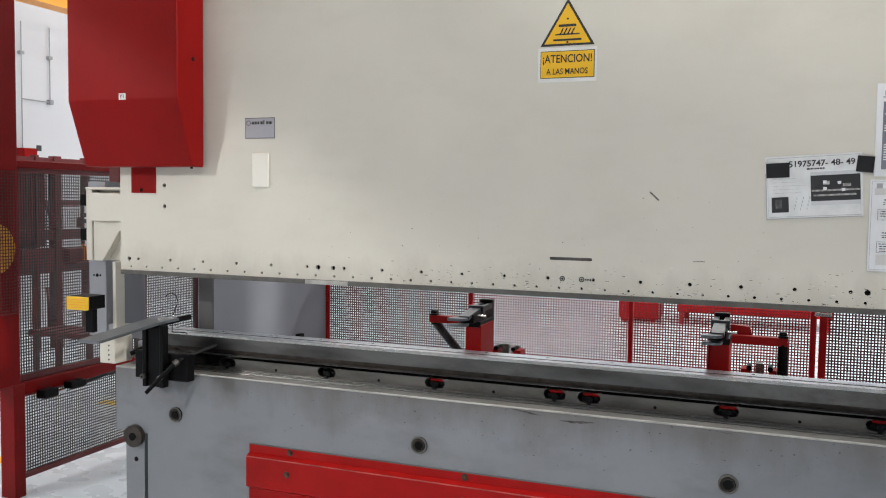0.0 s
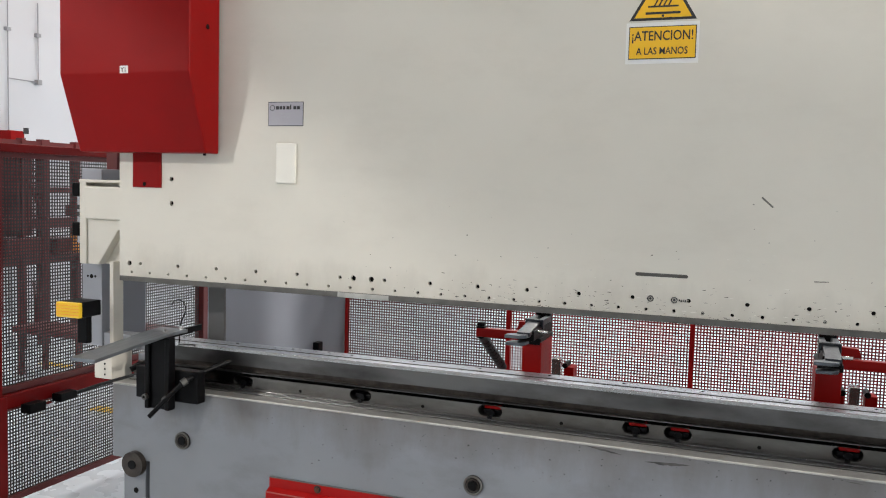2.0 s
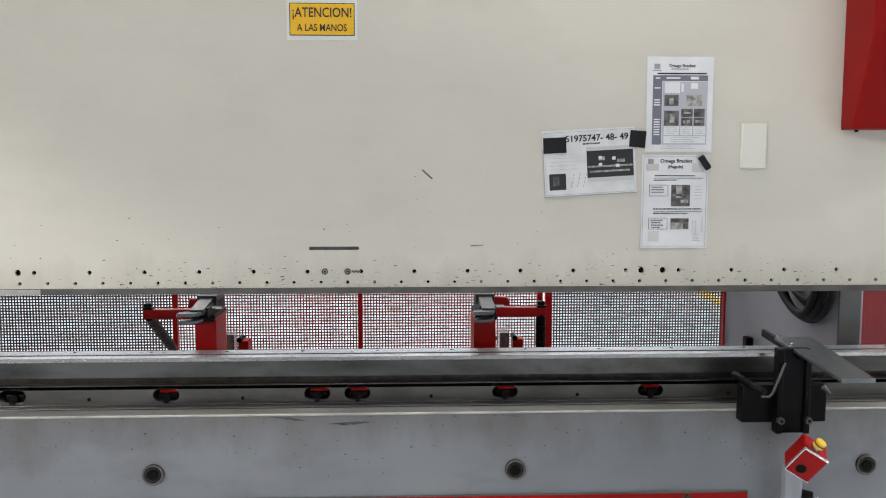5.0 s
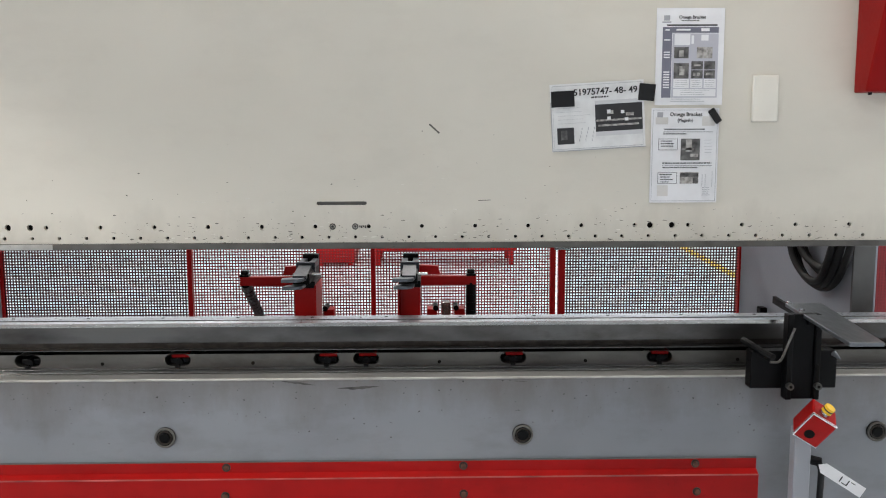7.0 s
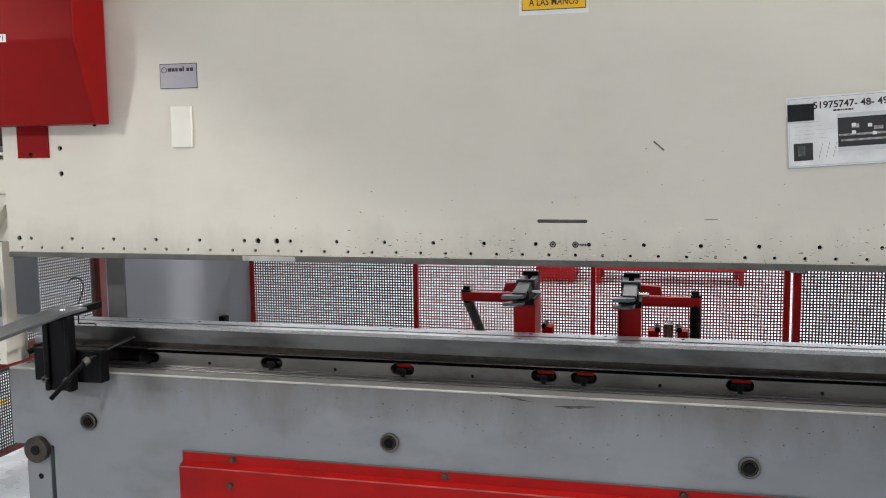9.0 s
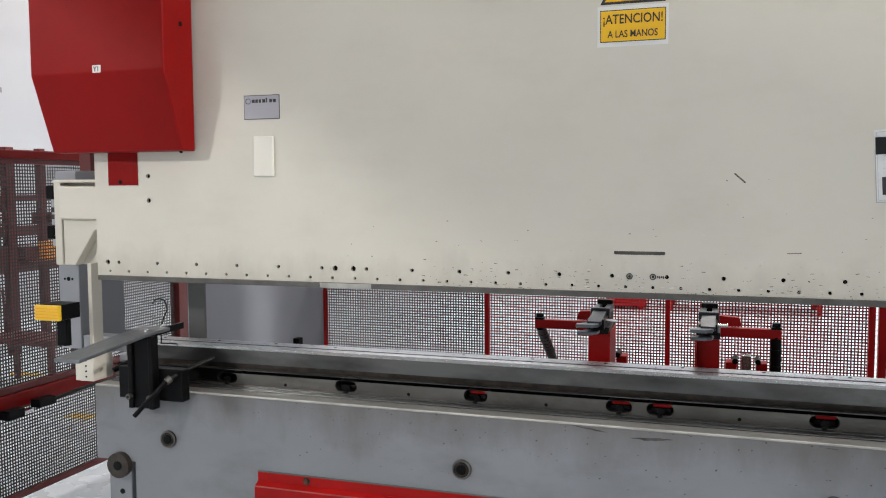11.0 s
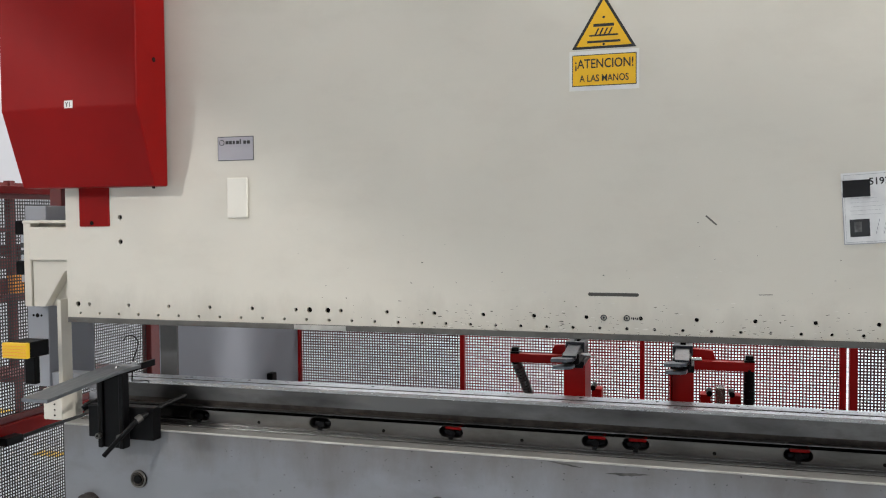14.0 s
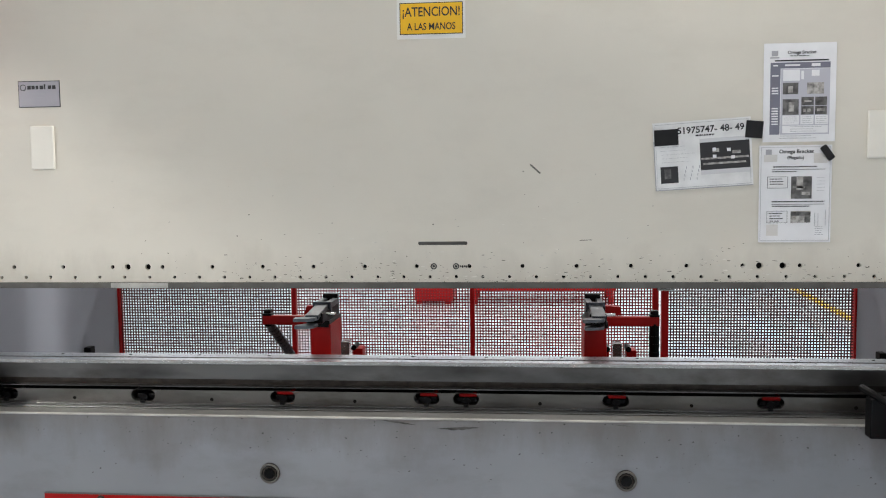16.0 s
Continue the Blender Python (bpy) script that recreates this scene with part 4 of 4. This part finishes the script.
blocks("small_print", dashes(rr, -0.02, 0.06, 0.056, 0.062, 0.01, 1.0), INK, pg)
blocks("photo", [(-0.008, 0.143, -0.05, 0.036)], INK, pg)
blocks("photo_detail", [(-0.005, 0.14, -0.018, -0.012), (0.0, 0.13, -0.034, -0.028), (0.03, 0.05, 0.004, 0.016), (0.09, 0.115, -0.004, 0.006)], PHOTO2, pg, -0.0022)
blocks("photo_mark", [(0.030, 0.041, 0.008, 0.018), (0.074, 0.085, 0.004, 0.014), (0.03, 0.041, -0.014, -0.004), (0.086, 0.097, -0.02, -0.01)], PAPER, pg, -0.003)
blocks("photo_shade", [(-0.008, 0.143, 0.036, 0.048), (-0.008, 0.143, -0.064, -0.05)], material("pale_grey_ink", (0.60, 0.60, 0.61), 0.5, var=0.05), pg)
blocks("photo", [(-0.132, -0.078, -0.084, -0.032)], INK, pg)
blocks("photo_detail", [(-0.12, -0.10, -0.07, -0.04)], PHOTO, pg, -0.0022)
blocks("drawing", [(-0.062 + 0.02 * k + 0.003 * j, -0.060 + 0.02 * k + 0.003 * j, -0.078 + 0.012 * j, -0.07 + 0.012 * j) for k in range(3) for j in range(4)] + dashes(rr, -0.13, -0.02, -0.02, 0.03, 0.012, 0.12), INK_GREY, pg)

for cx, cz, w, h, turn in ((0.709, 1.709, 0.074, 0.050, 3), (0.977, 1.7305, 0.052, 0.053, -5)):
    mg = thing("magnet_sheet", "flat black square magnet holding a paper", "magnet", "magnets on the ram")
    part("pad", b(-w / 2, w / 2, -0.003, 0.0, -h / 2, h / 2, bev=0.0006), RUBBER, mg).matrix_basis = pose(cx, -0.0036, cz, 0, -turn, 0)
    RIDERS.append(mg)
mg = thing("magnet_bar", "small black bar magnet holding a paper", "magnet", "magnets on the ram")
part("bar", b(-0.025, 0.025, -0.012, 0.0, -0.011, 0.011, bev=0.004), RUBBER, mg).matrix_basis = pose(1.196, -0.004, 1.655, 0, 55, 0)
RIDERS.append(mg)


# ---- back gauges ----
def gauge(s):
    """A stop finger on its red post with an outrigger arm; s is the side to which the arm reaches. The post stands at x = 0."""
    g = thing("back_gauge", "red back gauge post with a steel stop finger", "back gauge", "back gauges")
    part("post", b(-0.038, 0.038, 0.33, 0.47, 0.55, 1.055, bev=0.003), RED2, g)
    part("post_cheek", b(-s * 0.038, -s * 0.044, 0.30, 0.47, 0.62, 1.06), RED2, g)
    part("arm", b(s * 0.02, s * (0.272 if s < 0 else 0.25), 0.49, 0.525, 1.028, 1.062, bev=0.002), RED2, g)
    part("arm_gusset", prism([(s * 0.03, 1.062), (s * 0.115, 1.062), (s * 0.105, 1.095), (s * 0.03, 1.10)], "y", 0.53, 0.56), RED2, g)
    ka = s * (0.255 if s < 0 else 0.232)
    p0, p1 = Vector((ka, 0.508, 1.035)), Vector((ka + s * 0.03, 0.93, 0.82)) if s < 0 else Vector((ka, 0.508, 0.70))
    st = part("strut", c(p0, p1, 0.019, seg=16), BLACK, g, "black ribbed strut under the arm")
    for k in range(9):
        part("rib", c(p0.lerp(p1, 0.14 + 0.09 * k), p0.lerp(p1, 0.18 + 0.09 * k), 0.0203, seg=16), BLACK, st)
    part("knob", b(ka - 0.018, ka + 0.018, 0.488, 0.527, 1.062, 1.070, bev=0.002), BLACK, g)
    part("knob", b(ka - 0.014, ka + 0.014, 0.492, 0.522, 1.070, 1.086, bev=0.004), BLACK, g)
    part("finger_base", b(-0.040, 0.040, 0.30, 0.50, 1.050, 1.074, bev=0.003), BLACK, g)
    part("finger_body", b(-0.030, 0.030, 0.235, 0.50, 1.074, 1.112, bev=0.004), BLACK, g, "black steel stop finger block")
    for xa, xb in ((-0.032, -0.010), (0.010, 0.032)):
        part("slide_rail", b(xa, xb, 0.375, 0.49, 1.112, 1.134, bev=0.002), FINGER, g)
    part("slide_bed", b(-0.010, 0.010, 0.375, 0.49, 1.112, 1.120), BLACK, g)
    part("rear_stop", b(-0.029, 0.029, 0.49, 0.52, 1.06, 1.150, bev=0.003), BLACK, g)
    part("clamp_bridge", b(-0.035, 0.035, 0.352, 0.375, 1.100, 1.137, bev=0.003), FINGER, g)
    part("finger_slide", prism([(0.200, 1.096), (0.352, 1.112), (0.352, 1.128), (0.200, 1.110)], "x", -0.024, 0.024, bev=0.0015), FINGER, g, "sloping steel stop finger")
    tip = [(-0.022, 0.222), (0.022, 0.222), (0.016, 0.178), (-0.004, 0.162), (-0.058, 0.160), (-0.058, 0.190)]
    part("finger_tip", prism(tip, "z", 1.092, 1.104, bev=0.002), TIP, g)
    part("finger_tip", prism([(p[0] * 0.9, p[1] - 0.008) for p in tip], "z", 1.068, 1.079, bev=0.002), TIP, g)
    part("side_pin", c((0.03, 0.30, 1.10), (0.065, 0.30, 1.10), 0.006, seg=10), BRIGHT, g)
    u = 0.144 if s > 0 else -0.05
    for du in (-0.06, 0.06):
        part("rear_bracket", b(u + du - 0.022, u + du + 0.022, 0.96, 1.04, 0.50, 0.842, bev=0.003), RED2, g)
        part("rear_bolt", c((u + du * 0.75, 0.95, 0.848), (u + du * 0.75, 1.03, 0.848), 0.012, seg=12), BLACK, g)
    part("spindle", b(u - 0.019, u + 0.019, 0.97, 1.03, 0.50, 0.872, bev=0.003), BRIGHT, g)
    part("rear_slide", b(min(u, 0) - 0.08, max(u, 0) + 0.08, 0.47, 1.05, 0.50, 0.60, bev=0.004), RED2, g)
    part("cross_slide", b(-0.08, 0.19 if s > 0 else 0.08, 0.34, 0.52, 0.50, 0.62, bev=0.004) if s > 0 else b(-0.19, 0.08, 0.34, 0.52, 0.50, 0.62, bev=0.004), RED2, g)
    return g


gauge_l, gauge_r = gauge(-1), gauge(1)
beam = thing("gauge_beam", "dark steel traverse beam that carries the back gauges", "beam")
part("beam_body", b(-1.842, 1.842, 0.36, 0.50, 0.38, 0.50, bev=0.004), STEEL_DARK, beam)


# ---- sheet supports on the bed ----
def support(x0, x1, u0, u1, shelf, bar, group="sheet supports"):
    sp = thing("sheet_support", "black bracket with a bare steel support shelf", "sheet support", group)
    part("bracket", b(x0, x1, -0.10, -0.052, 0.782, 0.905, bev=0.004), BLACK, sp)
    up = part("upright", b(u0 + 0.018, u1 - 0.018, -0.128, -0.10, 0.755, 1.03, bev=0.003), BLACK, sp)
    for xa, xb in ((u0, u0 + 0.02), (u1 - 0.02, u1)):
        part("upright_rib", b(xa, xb, -0.140, -0.10, 0.755, 1.03, bev=0.004), BLACK, up)
        xm = (xa + xb) / 2
        part("slot", prism(stadium(xm, 0.84, 0.010, 0.0099, 5), "y", -0.1405, -0.139), HOLE, up)
        part("slot", b(xm - 0.004, xm + 0.004, -0.1412, -0.1395, 0.80, 0.87), HOLE, up)
        part("bolt", c((xm, -0.155, 0.802), (xm, -0.138, 0.802), 0.011, seg=16), STEEL_DARK, up, "socket head bolt")
        part("bolt_socket", c((xm, -0.157, 0.802), (xm, -0.154, 0.802), 0.005, seg=6), HOLE, up)
    bm = bmesh.new()
    lo = [bm.verts.new(p) for p in shelf]
    hi = [bm.verts.new((p[0], p[1], p[2] + 0.012)) for p in shelf]
    n = len(lo)
    bm.faces.new(list(reversed(lo)))
    bm.faces.new(hi)
    for i in range(n):
        bm.faces.new((lo[i], lo[(i + 1) % n], hi[(i + 1) % n], hi[i]))
    bmesh.ops.recalc_face_normals(bm, faces=bm.faces)
    bmesh.ops.bevel(bm, geom=list(bm.edges), offset=0.0015, segments=1, affect="EDGES")
    part("shelf", bm, PLATE, sp, "brushed steel shelf plate")
    p, q = Vector(bar[0]), Vector(bar[1])
    d = (q - p).normalized()
    w = Vector((-d.y, d.x, 0)) * 0.006
    bm = bmesh.new()
    ring = [p - w, q - w, q + w, p + w]
    lo = [bm.verts.new(v) for v in ring]
    hi = [bm.verts.new(v + Vector((0, 0, 0.024))) for v in ring]
    bm.faces.new(list(reversed(lo)))
    bm.faces.new(hi)
    for i in range(4):
        bm.faces.new((lo[i], lo[(i + 1) % 4], hi[(i + 1) % 4], hi[i]))
    part("hinge_bar", bm, BLACK, sp)
    for k in (0.25, 0.6):
        o = p + (q - p) * k
        part("hinge_bolt", c(o + Vector((0, -0.012, 0.03)), o + Vector((0, 0.0, 0.03)), 0.007, seg=12), BRIGHT, sp)
    return sp


sup_l = support(-1.945, -1.660, -1.872, -1.760,
                [(-1.832, -0.55, 1.015), (-1.730, -0.55, 1.015), (-1.752, -0.19, 1.037), (-1.752, -0.12, 1.040), (-1.735, -0.06, 1.045), (-1.862, -0.06, 1.045), (-1.862, -0.15, 1.040)],
                ((-1.815, -0.16, 1.015), (-1.742, 0.03, 1.040)))
part("clamp_rod", tube([(-1.80, -0.20, 0.745), (-1.755, -0.175, 0.80), (-1.70, -0.13, 0.872), (-1.665, -0.05, 0.90), (-1.62, 0.05, 0.925)], 0.009, 10), BLACK, sup_l, "black clamping rod")
part("rod_collar", c((-1.705, -0.135, 0.866), (-1.695, -0.12, 0.876), 0.014), STEEL_DARK, sup_l)
part("clamp_rod", tube([(-1.97, -0.10, 0.885), (-1.94, -0.06, 0.905), (-1.93, 0.04, 0.925)], 0.011, 10), BLACK, sup_l)
hook = thing("wire_hook", "thin black wire hook behind the sheet support", "hook")
part("wire", tube([(-1.857, 0.0, 1.135), (-1.845, 0, 1.150), (-1.825, 0, 1.157), (-1.802, 0, 1.150), (-1.790, 0, 1.128), (-1.795, 0, 1.105), (-1.808, 0, 1.08), (-1.818, 0, 1.05), (-1.822, 0, 0.98), (-1.822, 0.095, 0.963)], 0.003, 8), BLACK, hook)

sup_r = support(1.310, 1.588, 1.408, 1.517,
                [(1.428, -0.49, 1.012), (1.524, -0.49, 1.012), (1.598, 0.05, 1.020), (1.475, 0.05, 1.020)],
                ((1.475, -0.15, 0.998), (1.487, 0.17, 1.010)))
part("clamp_rod", tube([(1.36, -0.15, 0.895), (1.340, -0.11, 0.905), (1.325, -0.07, 0.915), (1.312, -0.02, 0.922)], 0.012, 10), BLACK, sup_r, "black clamping rod")
part("hex_key", tube([(1.345, -0.165, 0.885), (1.372, -0.16, 0.884), (1.385, -0.155, 0.893), (1.425, -0.15, 0.990)], 0.0038, 8), STRIP, sup_r, "grey hexagon key")
part("pointed_stud", c((1.560, -0.13, 0.905), (1.572, -0.155, 0.890), 0.010, 0.002, 14), PLATE, sup_r)

# ---- emergency stop post ----
es = thing("emergency_stop", "red emergency stop box with a yellow button on a grey post", "emergency stop")
part("post", b(1.433, 1.487, -0.17, -0.13, 0.0, 0.67, bev=0.004), FRAME_GREY, es)
part("post_foot", b(1.39, 1.53, -0.21, -0.09, 0.0, 0.012, bev=0.003), FRAME_GREY, es)
housing = part("box", b(-0.041, 0.041, -0.042, 0.042, -0.050, 0.050, bev=0.006), RED2, es, "scuffed red metal box")
housing.matrix_basis = pose(1.466, -0.225, 0.708, 22, 31, -10)
part("lid_seam", b(-0.0417, 0.0417, -0.036, -0.0325, -0.0507, 0.0507, bev=0.001), BRIGHT, housing)
for p, q in (((-0.040, -0.041, -0.049), (0.040, -0.041, -0.049)), ((-0.040, -0.041, 0.049), (0.040, -0.041, 0.049)), ((-0.040, -0.041, -0.049), (-0.040, -0.041, 0.049))):
    part("worn_edge", c(p, q, 0.0022, seg=8), BRIGHT, housing, "paint rubbed to bare metal")
part("cable_bore", c((-0.006, -0.0435, -0.018), (-0.006, -0.038, -0.018), 0.0155, seg=20), HOLE, housing)
part("button_collar", c((-0.004, -0.010, 0.050), (-0.004, -0.010, 0.061), 0.017, seg=20), BRIGHT, housing)
part("button", c((-0.004, -0.010, 0.061), (-0.004, -0.010, 0.082), 0.016, seg=20), YELLOW, housing, "yellow ribbed button")
part("button_rib", c((-0.004, -0.010, 0.070), (-0.004, -0.010, 0.074), 0.0168, seg=20), INK, housing)
part("cable", tube([(1.495, -0.15, 0.565), (1.515, -0.16, 0.562), (1.527, -0.16, 0.53), (1.528, -0.15, 0.35), (1.52, -0.15, 0.02)], 0.011, 10), RUBBER, es, "black cable", smooth=True)
part("cable_tie", c((1.488, -0.158, 0.566), (1.52, -0.165, 0.560), 0.015, seg=12), BLACK, es)
tag = thing("paper_tag", "white paper tag tied to the emergency stop cable", "tag")
page = part("slip", prism([(0.0, 0.0), (0.02, -0.018), (0.175, -0.018), (0.175, 0.018), (0.02, 0.018)], "y", -0.0006, 0.0006), PAPER, tag)
page.matrix_basis = pose(1.508, -0.178, 0.556, 0, 33, 0)
blocks("scribble", [(0.085, 0.089, -0.010, 0.010), (0.095, 0.115, -0.010, -0.007), (0.112, 0.116, -0.010, 0.010), (0.122, 0.138, 0.007, 0.010)], INK, page)


# ---- what moves ----
def motions():
    """The ram sinks slowly and rises quickly; the back gauges travel along their beam."""
    lift = ((0.0, 0.0), (0.5, -0.004), (1.0, -0.0100), (1.5, -0.0140), (2.0, -0.0178), (2.5, -0.0240), (3.0, -0.0300), (3.5, -0.0355), (4.0, -0.0378), (5.0, -0.0378),
            (5.4, -0.0375), (6.2, -0.0045), (6.6, -0.003), (7.5, -0.0025), (8.0, -0.0016), (9.0, -0.0018), (9.4, -0.0022), (11.5, -0.0146), (12.0, -0.0178), (12.5, -0.0220),
            (13.0, -0.0272), (13.5, -0.0312), (14.0, -0.0330), (14.5, -0.0345), (14.65, -0.0330), (15.0, -0.0199), (15.4, -0.0020), (15.5, -0.0009), (16.0, -0.0006))
    for rider in RIDERS:
        walk(rider, [(t, pose(0, 0, z)) for t, z in lift])
    spread = ((0.0, 0.0), (5.2, 0.0), (5.7, 0.0), (5.9, 0.03), (6.7, 0.96), (6.9, 1.0), (7.3, 1.0), (14.9, 1.0), (15.05, 0.97), (15.5, 0.50), (16.0, 0.0))
    for ob, wide, near in ((gauge_l, GL0, GL1), (gauge_r, GR0, GR1)):
        walk(ob, [(t, pose(wide + (near - wide) * k, 0, 0)) for t, k in spread])


GL0, GL1, GR0, GR1 = -0.492, -0.172, 0.520, 0.210
motions()
